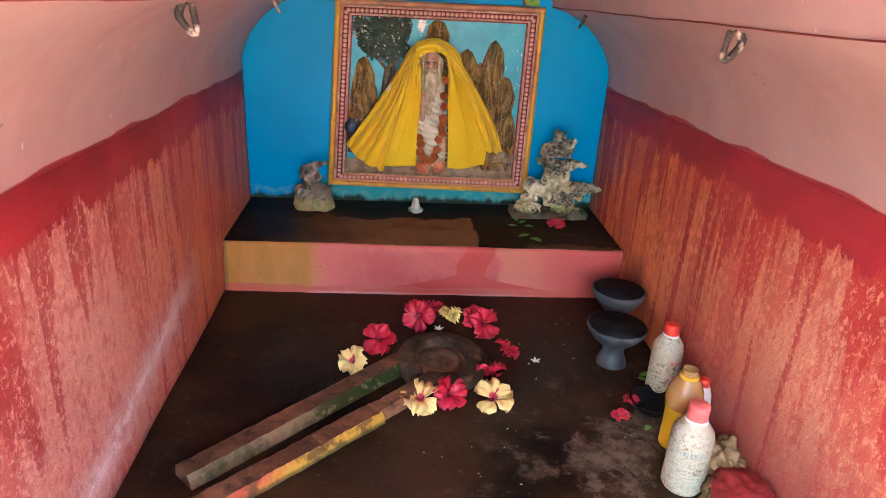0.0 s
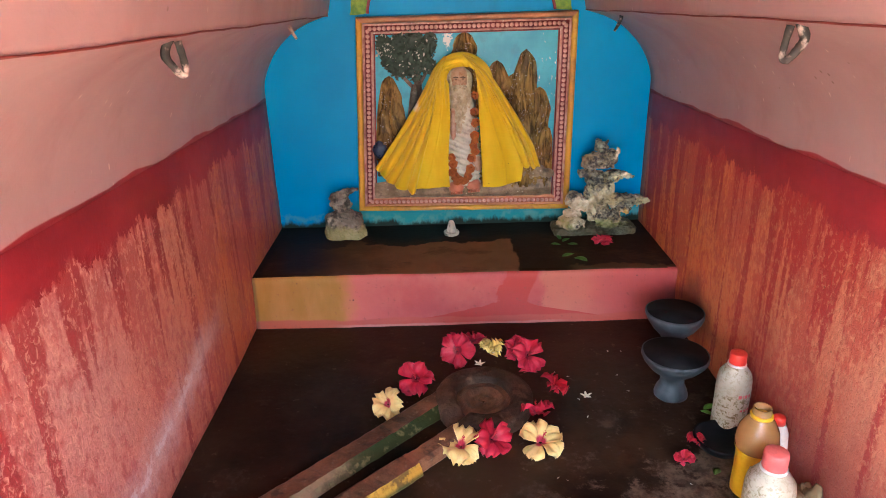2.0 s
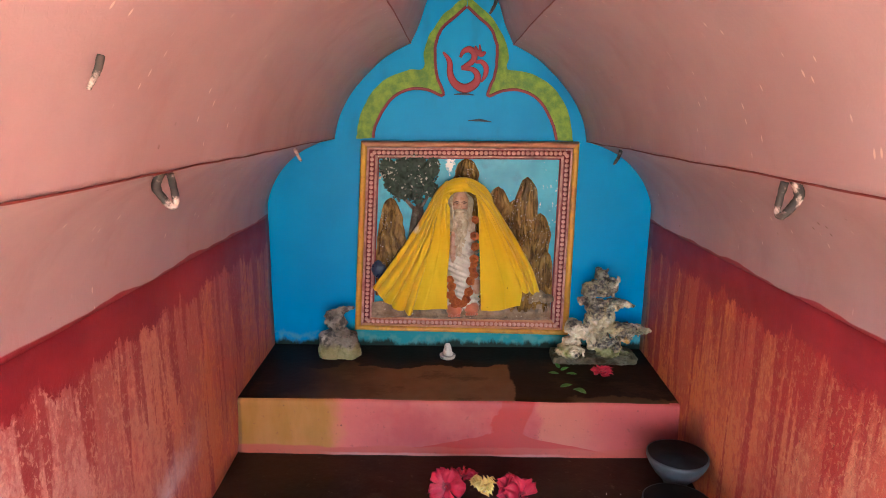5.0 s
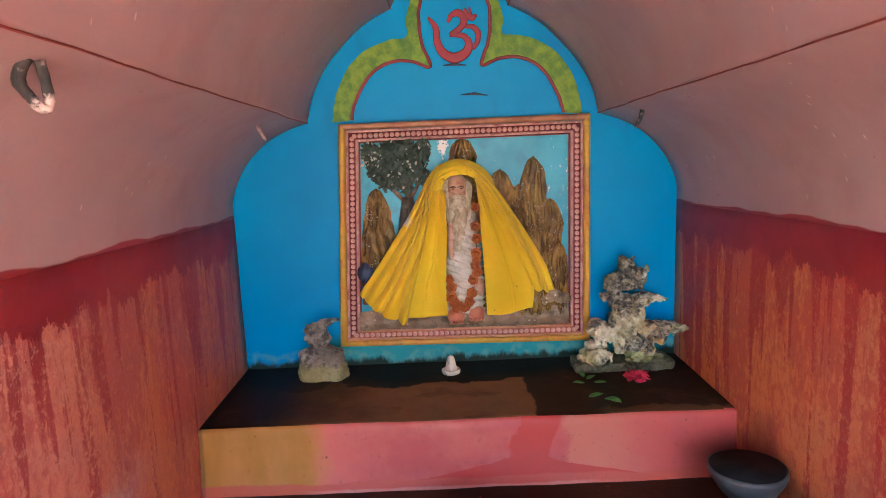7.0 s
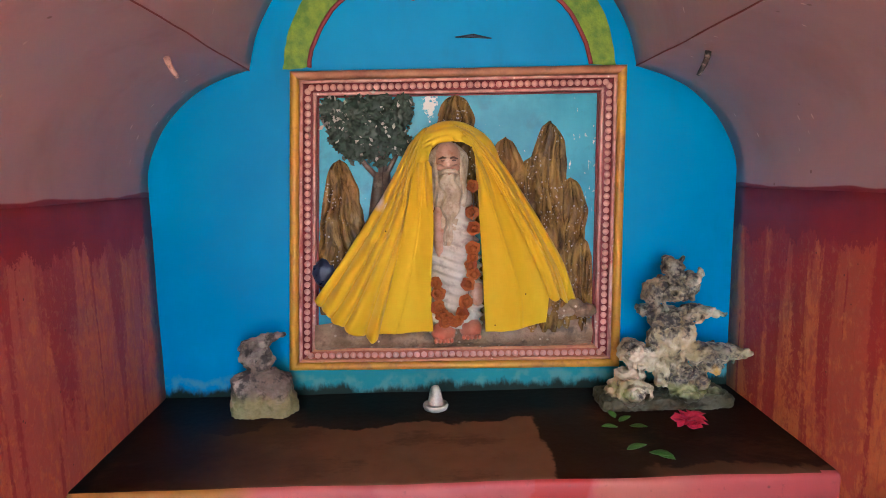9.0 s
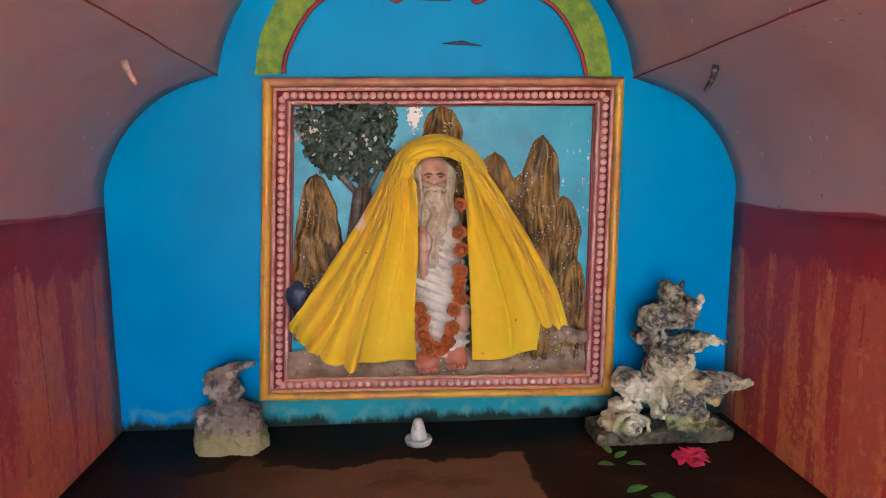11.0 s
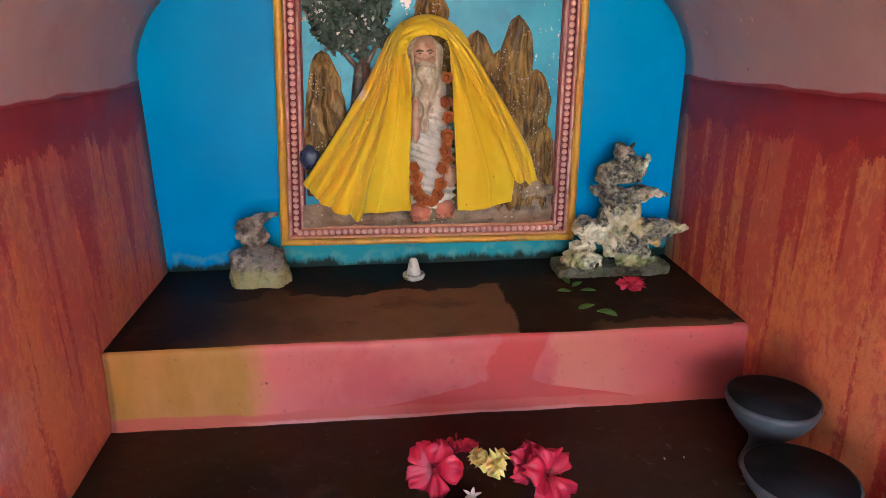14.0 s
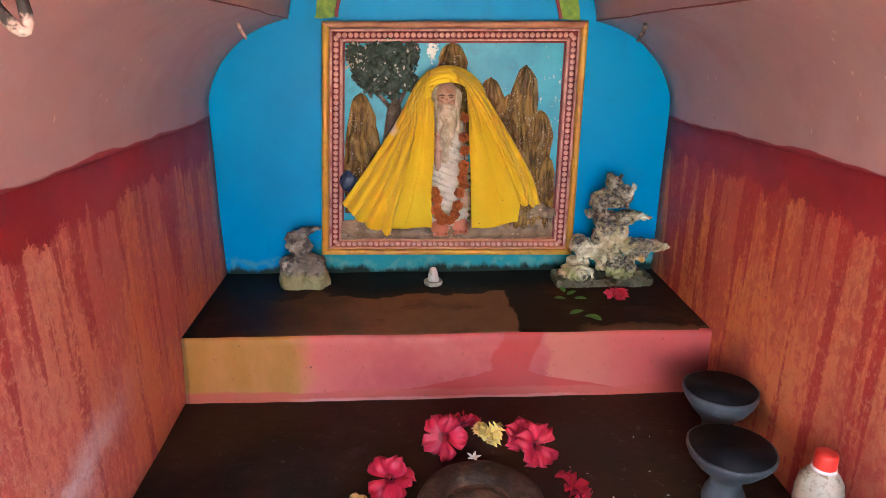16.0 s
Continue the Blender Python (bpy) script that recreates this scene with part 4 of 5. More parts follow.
for x, z, r in CLUMPS:
    blob(crown, (x, 2.474, z), (r * 0.9, 0.010, r * 0.85), 0.3, 3, 2, x * 30)
    for _ in range(85):
        a, d = rnd.uniform(0, 6.283), r * math.sqrt(rnd.random())
        c = Vector((x + d * math.cos(a), 2.459 - 0.006 * rnd.random() + 0.010 * (d / r) ** 2, z + d * math.sin(a)))
        s, ang = rnd.uniform(0.004, 0.0075), rnd.uniform(0, 6.283)
        e1, e2 = Vector((math.cos(ang), -0.25, math.sin(ang))) * s, Vector((-math.sin(ang), rnd.uniform(-0.6, 0.2), math.cos(ang))) * s * 0.55
        up = Vector((0, -0.0022, 0))
        v = [crown.verts.new(p) for p in (c - e1, c - e2, c + e1, c + e2, c + up)]
        for i in range(4):
            crown.faces.new((v[i], v[(i + 1) % 4], v[4]))
part("crown", crown, "tree_leaf", relief, "dark green relief foliage with chipped specks")

# ---- statue, one plain mesh ----
bm = bmesh.new()


def robe(u, v):
    a = 2 * math.pi * u
    z = 0.300 + 0.275 * v
    w = 0.050 - 0.010 * v + 0.006 * math.sin(v * 5)
    fold = 0.0032 * math.sin(105 * v + 6.5 * math.cos(a) + 1.5 * noise.noise(Vector((u * 4, v * 5, 0)))) * (1 if v < 0.75 else 0.3)
    r = 1 + fold / 0.04
    return (0.593 + w * r * math.cos(a), 2.448 + (0.030 + fold) * math.sin(a), z)


grid(robe, 44, 170, bm, close_u=True, mat=2)


def beard(u, v):
    a = math.pi * (u - 0.5) * 1.9
    z = 0.598 - 0.135 * v
    w = 0.027 * (1 - 0.55 * v ** 1.5) * (0.85 + 0.35 * math.sin(math.pi * min(1, v * 1.6)))
    strand = 0.0036 * math.sin(u * 46 + 5 * noise.noise(Vector((u * 3, v * 5, 2))))
    return (0.583 + (w + strand) * math.sin(a) + 0.004 * math.sin(v * 5), 2.428 - (0.018 + strand) * math.cos(a), z)


grid(beard, 60, 40, bm, mat=1)
blob(bm, (0.582, 2.428, 0.622), (0.027, 0.024, 0.035), 0.03, 1.5, 3, 1, mat=0)
for sx in (-1, 1):
    for i in range(5):
        o = 0.0225 + 0.0028 * i
        pts = [(0.582 + sx * (0.012 + 0.002 * i), 2.430 - 0.002 * i, 0.652 - 0.002 * i), (0.582 + sx * (o + 0.001), 2.420 + 0.003 * i, 0.628), (0.582 + sx * o, 2.416 + 0.004 * i, 0.600), (0.582 + sx * (o + 0.004 * math.sin(i)), 2.418 + 0.003 * i, 0.570), (0.582 + sx * (o + 0.004), 2.424 + 0.003 * i, 0.535 - 0.006 * i)]
        tube(smooth_line(pts, 4), [0.0035] * 12 + [0.003, 0.0028, 0.0025, 0.002, 0.0015], 6, bm, 1)
tube([(0.582, 2.413, 0.627), (0.582, 2.407, 0.616), (0.582, 2.404, 0.609)], [0.003, 0.0045, 0.006], 8, bm, 0)
for sx in (-0.0095, 0.0105):
    blob(bm, (0.582 + sx, 2.4065, 0.6215), (0.0045, 0.003, 0.0016), 0.0, 1, 2, 0, mat=4)
    tube([(0.582 + sx * 0.4, 2.405, 0.606), (0.582 + sx * 1.2, 2.408, 0.610), (0.582 + sx * 1.7, 2.413, 0.605)], [0.003, 0.005, 0.003], 8, bm, 0)
tube([(0.563, 2.416, 0.630), (0.573, 2.410, 0.6325), (0.582, 2.411, 0.630), (0.591, 2.410, 0.6325), (0.601, 2.416, 0.630)], [0.002, 0.003, 0.002, 0.003, 0.002], 6, bm, 1)
tube([(0.564, 2.412, 0.598), (0.574, 2.406, 0.603), (0.583, 2.404, 0.602), (0.592, 2.406, 0.603), (0.602, 2.412, 0.597)], [0.003, 0.005, 0.004, 0.005, 0.003], 8, bm, 1)
blob(bm, (0.569, 2.432, 0.292), (0.024, 0.034, 0.020), 0.08, 2, 3, 2, mat=3)
blob(bm, (0.622, 2.434, 0.297), (0.022, 0.032, 0.019), 0.08, 2, 3, 3, mat=3)
for fx, fz in ((0.569, 0.279), (0.622, 0.285)):
    for i in range(5):
        blob(bm, (fx + 0.0075 * (i - 2), 2.402 + 0.0015 * abs(i - 1), fz + 0.002), (0.0042, 0.007, 0.005), 0.05, 2, 2, i, mat=3)
for sx in (-1, 1):
    tube([(0.582 + sx * 0.003, 2.4045, 0.6255), (0.582 + sx * 0.010, 2.4035, 0.6275), (0.582 + sx * 0.018, 2.408, 0.6245)], [0.0012, 0.0022, 0.001], 6, bm, 4)
    blob(bm, (0.582 + sx * 0.013, 2.411, 0.6085), (0.009, 0.007, 0.008), 0.05, 2, 2, 3, mat=0)
blob(bm, (0.563, 2.425, 0.49), (0.012, 0.012, 0.05), 0.05, 2, 3, 4, mat=0)
blob(bm, (0.632, 2.440, 0.365), (0.018, 0.02, 0.03), 0.05, 2, 3, 4, mat=0)
thing("statue", bm, ["skin", "hair", "robe", "feet", "eye"], "standing bearded plaster statue in a white robe, modelled on the relief", "statue")

# ---- yellow cloth ----
L_IN = [(0.551, 0.610), (0.553, 0.50), (0.547, 0.40), (0.549, 0.298)]
L_SEAM = [(0.534, 0.655), (0.514, 0.58), (0.494, 0.48), (0.468, 0.385), (0.444, 0.296)]
L_OUT = [(0.545, 0.684), (0.528, 0.672), (0.512, 0.652), (0.490, 0.612), (0.455, 0.552), (0.414, 0.490), (0.370, 0.425), (0.323, 0.360)]
L_HEM = [(0.444, 0.288), (0.432, 0.284), (0.418, 0.294), (0.400, 0.297), (0.386, 0.303), (0.372, 0.316), (0.356, 0.321), (0.346, 0.336), (0.335, 0.345), (0.323, 0.360)]
R_IN = [(0.634, 0.602), (0.640, 0.50), (0.645, 0.40), (0.650, 0.294)]
R_SEAM = [(0.618, 0.664), (0.652, 0.608), (0.694, 0.530), (0.735, 0.440), (0.768, 0.356)]
R_PANEL = [(0.628, 0.660), (0.668, 0.600), (0.712, 0.520), (0.752, 0.430), (0.772, 0.372), (0.769, 0.306)]
R_OUT = [(0.590, 0.690), (0.622, 0.680), (0.648, 0.659), (0.682, 0.618), (0.718, 0.563), (0.764, 0.490), (0.802, 0.420), (0.826, 0.352)]
R_HEM = [(0.768, 0.362), (0.780, 0.354), (0.792, 0.358), (0.806, 0.348), (0.816, 0.354), (0.826, 0.352)]


def ridge(t):
    """A fold with a round back and a sharp valley."""
    return 2 * abs(math.sin(math.pi * t)) ** 0.42 - 1


def sheet(name, inn, out_e, hem, depth, fold, nu=90, nv=80):
    """A length of cloth between two edges, down to a hem; depth(s, v) is its place, fold(s, v) how far it stands out."""
    inn, out_e = [smooth_line([(x, z, 0) for x, z in c], 6) for c in (inn, out_e)]
    hem = smooth_line([(x, z, 0) for x, z in hem], 4)

    def at(s, v):
        p = along(inn, v).lerp(along(out_e, v), s)
        p += (along(hem, s) - inn[-1].lerp(out_e[-1], s)) * v ** 3
        f = fold(s, v)
        return (p.x, depth(s, v) - f, p.y + 0.002 * noise.noise(Vector((p.x * 40, v * 3, 2))) * v)

    return drape(name, grid(at, nu, nv))


def fan_fold(s, v, count, seed, amp):
    """Pleats that run from the gathered shoulder to the hem, with creases where they are pinched."""
    n = noise.noise(Vector((s * 2.0, v * 1.4, seed)))
    pinch = ridge(count * 1.5 * s + 2.2 * v + 1.5 * n) * math.exp(-((v - 0.06) / 0.10) ** 2)
    crease = noise.noise(Vector((s * 7, v * 9 + s * 6, seed + 4)))
    return amp * ridge(count * s ** 1.1 + 0.9 * n + 0.1) * (0.75 + 0.5 * noise.noise(Vector((s * 3, 1, seed)))) * (0.25 + 0.75 * min(1, v * 1.4)) + 0.009 * pinch + 0.0045 * crease


def panel_fold(s, v, seed):
    """A smooth hanging panel with two soft folds and slack wrinkles near the top."""
    n = noise.noise(Vector((s * 1.6, v * 1.4, seed)))
    soft = 0.0075 * math.sin(6.5 * s + 1.2 * v + seed) + 0.006 * n
    slack = 0.008 * ridge(2.5 * s + 3.5 * v + 1.5 * n) * math.exp(-((v - 0.10) / 0.14) ** 2)
    press = 0.0022 * (1 - min(1, abs(s - 0.5 - 0.1 * n) / 0.03)) if abs(s - 0.5) < 0.2 else 0
    return soft + slack + press + 0.0016 * noise.noise(Vector((s * 8, v * 12, seed + 2)))


def crest(s, v):
    return 2.404 + 0.014 * v - 0.012 * math.sin(math.pi * min(1, v * 0.95))


cloth = base("cloth", (0.59, 2.41, 0.30), "bright yellow cotton cloth draped over the statue like a hooded cape", "cloth")


def drape(name, bm):
    ob = part(name, bm, "cloth", cloth)
    ob.modifiers.new("thickness", "SOLIDIFY").thickness = 0.0012
    return ob


sheet("hanging_panel", L_IN, [(x - 0.008, z) for x, z in L_SEAM], [(0.549, 0.298), (0.52, 0.294), (0.48, 0.291), (0.452, 0.294), (0.436, 0.296)], lambda s, v: crest(s, v) + 0.004 + 0.007 * s, lambda s, v: panel_fold(s, v, 1.0))
sheet("pleated_side", L_SEAM, L_OUT, L_HEM, lambda s, v: crest(s, v) - 0.013 + 0.052 * s ** 2.2 * (1 - 0.35 * v), lambda s, v: fan_fold(s, v, 4.6, 3.0, 0.017))
sheet("hanging_panel", R_IN, R_PANEL, [(0.650, 0.294), (0.70, 0.295), (0.74, 0.300), (0.769, 0.306)], lambda s, v: crest(s, v) + 0.003 + 0.012 * s, lambda s, v: panel_fold(s, v, 5.0))
sheet("pleated_side", R_SEAM, R_OUT, R_HEM, lambda s, v: crest(s, v) - 0.013 + 0.042 * s ** 2.0 * (1 - 0.25 * v), lambda s, v: fan_fold(s, v, 2.6, 8.0, 0.012))


def hood(u, v):
    """The gathered roll over the head, from shoulder to shoulder."""
    a = math.pi * (0.02 + 0.96 * u)
    n = noise.noise(Vector((u * 3, v * 2, 6)))
    r = v * 0.040
    x = 0.5885 - (0.043 + r) * math.cos(a) * (1.0 + 0.10 * v)
    z = 0.618 + (0.040 + 0.034 * v) * math.sin(a) ** (0.8 + 0.35 * v) + 0.004 * n - 0.006 * (1 - math.sin(a)) * v
    f = 0.0035 * ridge(1.6 * v + 2.6 * u * (1 - 0.6 * v) + 1.2 * n) + 0.006 * ridge(4 * u + 3 * v + 1.5 * n) * math.exp(-((u - 0.22) / 0.13) ** 2)
    return (x, 2.398 + 0.012 * (1 - v) + 0.040 * v ** 2.5 - f, z)


drape("hood", grid(hood, 80, 24))

# ---- marigold garland ----
garland = base("garland", (0.60, 2.39, 0.30), "dried orange marigold garland hung round the statue", "garland")
flower = bmesh.new()
rnd = random.Random(7)
for ringi, (nr, rad, tilt) in enumerate([(11, 0.0115, 0.15), (10, 0.009, 0.55), (7, 0.006, 0.95), (4, 0.003, 1.3)]):
    for i in range(nr):
        a = 2 * math.pi * (i + 0.5 * ringi) / nr
        d = Vector((math.cos(a) * math.cos(tilt), -math.sin(tilt), math.sin(a) * math.cos(tilt)))
        t = Vector((-math.sin(a), 0, math.cos(a))) * 0.0034
        tip = d * rad * rnd.uniform(0.9, 1.15) + Vector((0, -0.002 * ringi, 0))
        b0 = d * rad * 0.25
        v = [flower.verts.new(p) for p in (b0 - t * 0.4, tip - t, tip * 1.08 + Vector((0, 0.0012, 0)), tip + t, b0 + t * 0.4)]
        flower.faces.new((v[0], v[1], v[3], v[4]))
        flower.faces.new((v[1], v[2], v[3]))
blob(flower, (0, -0.005, 0), (0.0058, 0.005, 0.0058), 0.4, 3, 2, 1)
flower_me = mesh_of("marigold", flower, "marigold")
for i, (fx, fz) in enumerate([(0.627, 0.574), (0.625, 0.526), (0.626, 0.497), (0.625, 0.461), (0.624, 0.444), (0.622, 0.428), (0.626, 0.412), (0.615, 0.392), (0.610, 0.359), (0.605, 0.337), (0.595, 0.323), (0.557, 0.396), (0.560, 0.375), (0.558, 0.349), (0.566, 0.335), (0.578, 0.327), (0.589, 0.321), (0.571, 0.321)]):
    ob = part("marigold", flower_me, None, garland, local=True)
    ob.location = Vector((fx, 2.395 if fz < 0.51 else 2.408, fz)) - garland.location
    ob.rotation_euler = (rnd.uniform(-0.5, 0.4), rnd.uniform(0, 6), rnd.uniform(-0.5, 0.5))
    ob.scale = [rnd.uniform(0.95, 1.25)] * 3
string = [(0.628, 2.41, 0.58), (0.627, 2.398, 0.5), (0.622, 2.397, 0.41), (0.605, 2.397, 0.335), (0.575, 2.397, 0.33), (0.557, 2.40, 0.40)]
part("string", tube(smooth_line(string, 5), 0.0012, 5), "bark", garland, "thin dark string")

# ---- figures and small things on the ledge ----
def fused(name, bm, mat, voxel, strength, size, label):
    """Lumps grown together into one weathered stone."""
    ob = thing(name, bm, mat, label, "statue")
    m = ob.modifiers.new("fuse", "REMESH")
    m.mode, m.voxel_size, m.use_smooth_shade = "VOXEL", voxel, True
    for k, (share, grain) in enumerate(((1.0, size), (0.45, size * 0.35))):
        tex = bpy.data.textures.new("pitted_stone", "VORONOI" if k else "CLOUDS")
        tex.noise_scale = grain
        w = ob.modifiers.new("weather", "DISPLACE")
        w.texture, w.texture_coords, w.strength, w.mid_level = tex, "LOCAL", strength * share, 0.5
    return ob


bm = bmesh.new()


def stump(u, v):
    """The idol's broad lower block, square-shouldered and hollowed at its front, scalloped at the foot."""
    a = 2 * math.pi * u
    c, s_ = math.cos(a), math.sin(a)
    sq = (abs(c) ** 3.2 + abs(s_) ** 3.2) ** (-1 / 3.2)
    w = 0.064 * (1 - 0.18 * v - 0.75 * max(0, v - 0.82) ** 1.2 * 4)
    w *= 1 + 0.05 * math.cos(6 * a) * max(0, 1 - 3 * v) + 0.05 * noise.noise(Vector((c * 2, s_ * 2, v * 3)))
    front = 0.010 * math.exp(-(c / 0.25) ** 2) * (1 if s_ < 0 else 0) * math.sin(math.pi * min(1, v * 1.1))
    return (0.221 - 0.005 * v + w * sq * c, 2.415 + 0.66 * w * sq * s_ + front, TOP - 0.004 + 0.084 * v)


grid(stump, 64, 30, bm, close_u=True)
bm.verts.ensure_lookup_table()
bm.faces.new([bm.verts[i * 31] for i in range(64)])
bm.faces.new([bm.verts[i * 31 + 30] for i in range(64)])
for x, z, r, rz in ((0.218, 0.232, 0.017, 0.013), (0.217, 0.246, 0.029, 0.019), (0.210, 0.260, 0.030, 0.020), (0.198, 0.276, 0.020, 0.015), (0.222, 0.284, 0.020, 0.013), (0.236, 0.290, 0.015, 0.010), (0.250, 0.296, 0.011, 0.007), (0.262, 0.299, 0.007, 0.005)):
    blob(bm, (x, 2.412, z), (r, r * 0.8, rz), 0.28, 2.2, 3, x * 70, (0, -18, 0))
fused("statue", bm, "stone_idol", 0.0024, 0.010, 0.022, "broken weathered grey stone idol with mossy foot on the ledge")

bm = bmesh.new()
box((0.866, 2.362, TOP - 0.004), (1.118, 2.45, TOP + 0.024), 0.010, bm)
# lumps of the encrusted figure: x, z, half width, half height, forwardness
LUMPS = [(0.900, 0.186, 0.028, 0.022, 0.020), (0.922, 0.208, 0.034, 0.018, 0.010), (0.924, 0.188, 0.036, 0.026, 0.026), (0.928, 0.252, 0.030, 0.032, 0.004), (0.952, 0.238, 0.024, 0.026, 0.010),
         (0.980, 0.218, 0.015, 0.034, 0.026), (1.012, 0.212, 0.028, 0.040, 0.018), (1.048, 0.202, 0.026, 0.028, 0.022), (1.030, 0.178, 0.040, 0.016, 0.026), (1.075, 0.172, 0.026, 0.014, 0.016),
         (1.052, 0.250, 0.034, 0.026, 0.008), (1.088, 0.248, 0.034, 0.026, 0.008), (1.118, 0.250, 0.024, 0.015, 0.004), (1.136, 0.250, 0.012, 0.007, 0.002), (1.078, 0.222, 0.018, 0.016, 0.004),
         (0.998, 0.280, 0.034, 0.060, 0.004), (1.024, 0.288, 0.026, 0.045, 0.006), (0.975, 0.270, 0.018, 0.048, 0.002), (1.000, 0.320, 0.044, 0.026, 0.006), (0.962, 0.334, 0.024, 0.014, 0.000),
         (1.052, 0.328, 0.034, 0.019, 0.002), (1.082, 0.327, 0.020, 0.010, 0.000), (0.986, 0.374, 0.030, 0.030, 0.008), (1.014, 0.378, 0.032, 0.032, 0.010), (1.044, 0.384, 0.022, 0.028, 0.004),
         (1.012, 0.414, 0.022, 0.020, 0.006), (1.004, 0.426, 0.013, 0.014, 0.004), (0.968, 0.362, 0.016, 0.016, 0.002)]
for i, (x, z, w, h, fwd) in enumerate(LUMPS):
    blob(bm, (x - 0.010 * max(0, min(1, (z - 0.3) / 0.08)), 2.402 - fwd, z), (w * 0.86, 0.020 + 0.3 * w, h * 0.82), 0.34, 2.1, 3, i * 1.9)
rnd = random.Random(12)


def curl(x, z, r, y, turns=1.0, thick=0.004, start=0.0):
    """A raised roll that winds round an eye or a shell."""
    pts = [(x + r * (1 - 0.45 * k / 24 * (turns > 1)) * math.cos(start + turns * 6.283 * k / 24), y - 0.002 * math.sin(k), z + 0.75 * r * (1 - 0.45 * k / 24 * (turns > 1)) * math.sin(start + turns * 6.283 * k / 24)) for k in range(25)]
    tube(pts, thick, 7, bm)


for x, z, r, y, turns in ((0.922, 0.188, 0.030, 2.349, 1.0), (0.922, 0.188, 0.016, 2.345, 1.0), (0.990, 0.324, 0.015, 2.366, 1.0), (1.036, 0.326, 0.015, 2.368, 1.0), (0.996, 0.374, 0.018, 2.362, 1.6),
                          (0.912, 0.254, 0.015, 2.372, 1.5), (1.048, 0.204, 0.013, 2.352, 1.6), (1.014, 0.230, 0.012, 2.354, 1.0), (0.935, 0.238, 0.011, 2.370, 1.0), (1.030, 0.398, 0.014, 2.366, 1.4), (1.064, 0.256, 0.013, 2.368, 1.3)):
    curl(x, z, r, y, turns, 0.0042, x * 40)
# thin leafy flanges that stand out from the lumps
for i in range(58):
    x, z, w, h, fwd = LUMPS[i % len(LUMPS)]
    a = rnd.uniform(0, 6.283)
    c = (x + 0.85 * w * math.cos(a), 2.392 - fwd - 0.012 * rnd.random(), z + 0.85 * h * math.sin(a))
    blob(bm, c, (rnd.uniform(0.006, 0.013), rnd.uniform(0.004, 0.010), rnd.uniform(0.003, 0.006)), 0.35, 2.4, 2, i * 0.7, (rnd.uniform(-40, 40), math.degrees(a) + rnd.uniform(-50, 50), rnd.uniform(-40, 40)))
fused("statue", bm, "shell_idol", 0.0020, 0.010, 0.020, "pale encrusted stone idol with curled shell-like lumps and dark lichen")

lingam = base("small_lingam", (0.551, 2.396, TOP), "small white marble lingam in a round dish on the ledge", "lingam")
part("dish", lathe([(0.016, 0.0), (0.022, 0.003), (0.0245, 0.010), (0.0232, 0.0135), (0.020, 0.012), (0.014, 0.010)], 32, (0.551, 2.396, TOP)), "lingam", lingam, "shallow white dish")
part("cone", lathe([(0.0150, 0.009), (0.0150, 0.016), (0.0125, 0.028), (0.010, 0.040), (0.007, 0.046), (0.002, 0.048)], 28, (0.551, 2.398, TOP), wob=0.06), "lingam", lingam, "white cone stained green at the tip")

# ---- leaves and petals ----
def leaf_mesh(name, length, width, mat, curl=0.2):
    def at(u, v):
        s = (v - 0.5) * 2
        w = width * 0.5 * math.sin(math.pi * u ** 0.8) ** 0.9
        return (length * u, s * w, 0.002 + curl * length * (0.25 * s * s * math.sin(math.pi * u) + 0.3 * u * u))
    bm = grid(at, 8, 4)
    ret = bmesh.ops.extrude_face_region(bm, geom=bm.faces[:])
    for e in ret["geom"]:
        if isinstance(e, bmesh.types.BMVert):
            e.co.z += 0.0006
    return mesh_of(name, bm, mat)


LEAF = leaf_mesh("leaf", 0.040, 0.020, "leaf", 0.45)
for x, y, z, rz, s in ((0.860, 2.194, TOP, 10, 0.9), (0.893, 2.182, TOP, -40, 1.0), (0.905, 2.176, TOP, -62, 0.9), (0.878, 2.325, TOP, 100, 0.7), (0.880, 2.308, TOP, 30, 0.75), (0.893, 2.288, TOP, 330, 0.8), (0.872, 2.285, TOP, 190, 0.8),
                       (1.085, 1.665, 0, 20, 0.8), (1.10, 1.645, 0, 160, 0.7), (1.045, 1.475, 0, 230, 0.7)):
    ob = tagged(new("leaf", LEAF), "small fresh green leaf lying flat", "leaf", "fallen leaves")
    ob.matrix_basis = pose(x, y, z + 0.0025, 0, 0, rz) @ Matrix.Diagonal((s, s, s, 1))


def petal_mesh(name, mat, length, width, cup, ruffle, seed):
    def at(u, v):
        s = (v - 0.5) * 2
        w = width * 0.5 * (0.18 + 0.82 * math.sin(math.pi * 0.5 * min(1, u * 1.35)) ** 1.2) * (1 - 0.45 * max(0, u - 0.75) / 0.25)
        x = length * u * (1 - 0.10 * s * s * u)
        rf = ruffle * u * u * math.sin(s * 7 + seed * 2 + u * 3)
        return (x, s * w, cup * length * (0.55 * math.sin(u * 2.0) - 0.35 * u * u) + rf + 0.12 * length * s * s * u)
    bm = grid(at, 8, 8)
    for v in list(bm.verts):
        v.co += Vector((0, 0, 0.0015)) * noise.noise(v.co * 90 + Vector((seed, 0, 0)))
    ret = bmesh.ops.extrude_face_region(bm, geom=bm.faces[:])
    for e in ret["geom"]:
        if isinstance(e, bmesh.types.BMVert):
            e.co.z -= 0.0008
    return mesh_of(name, bm, mat)


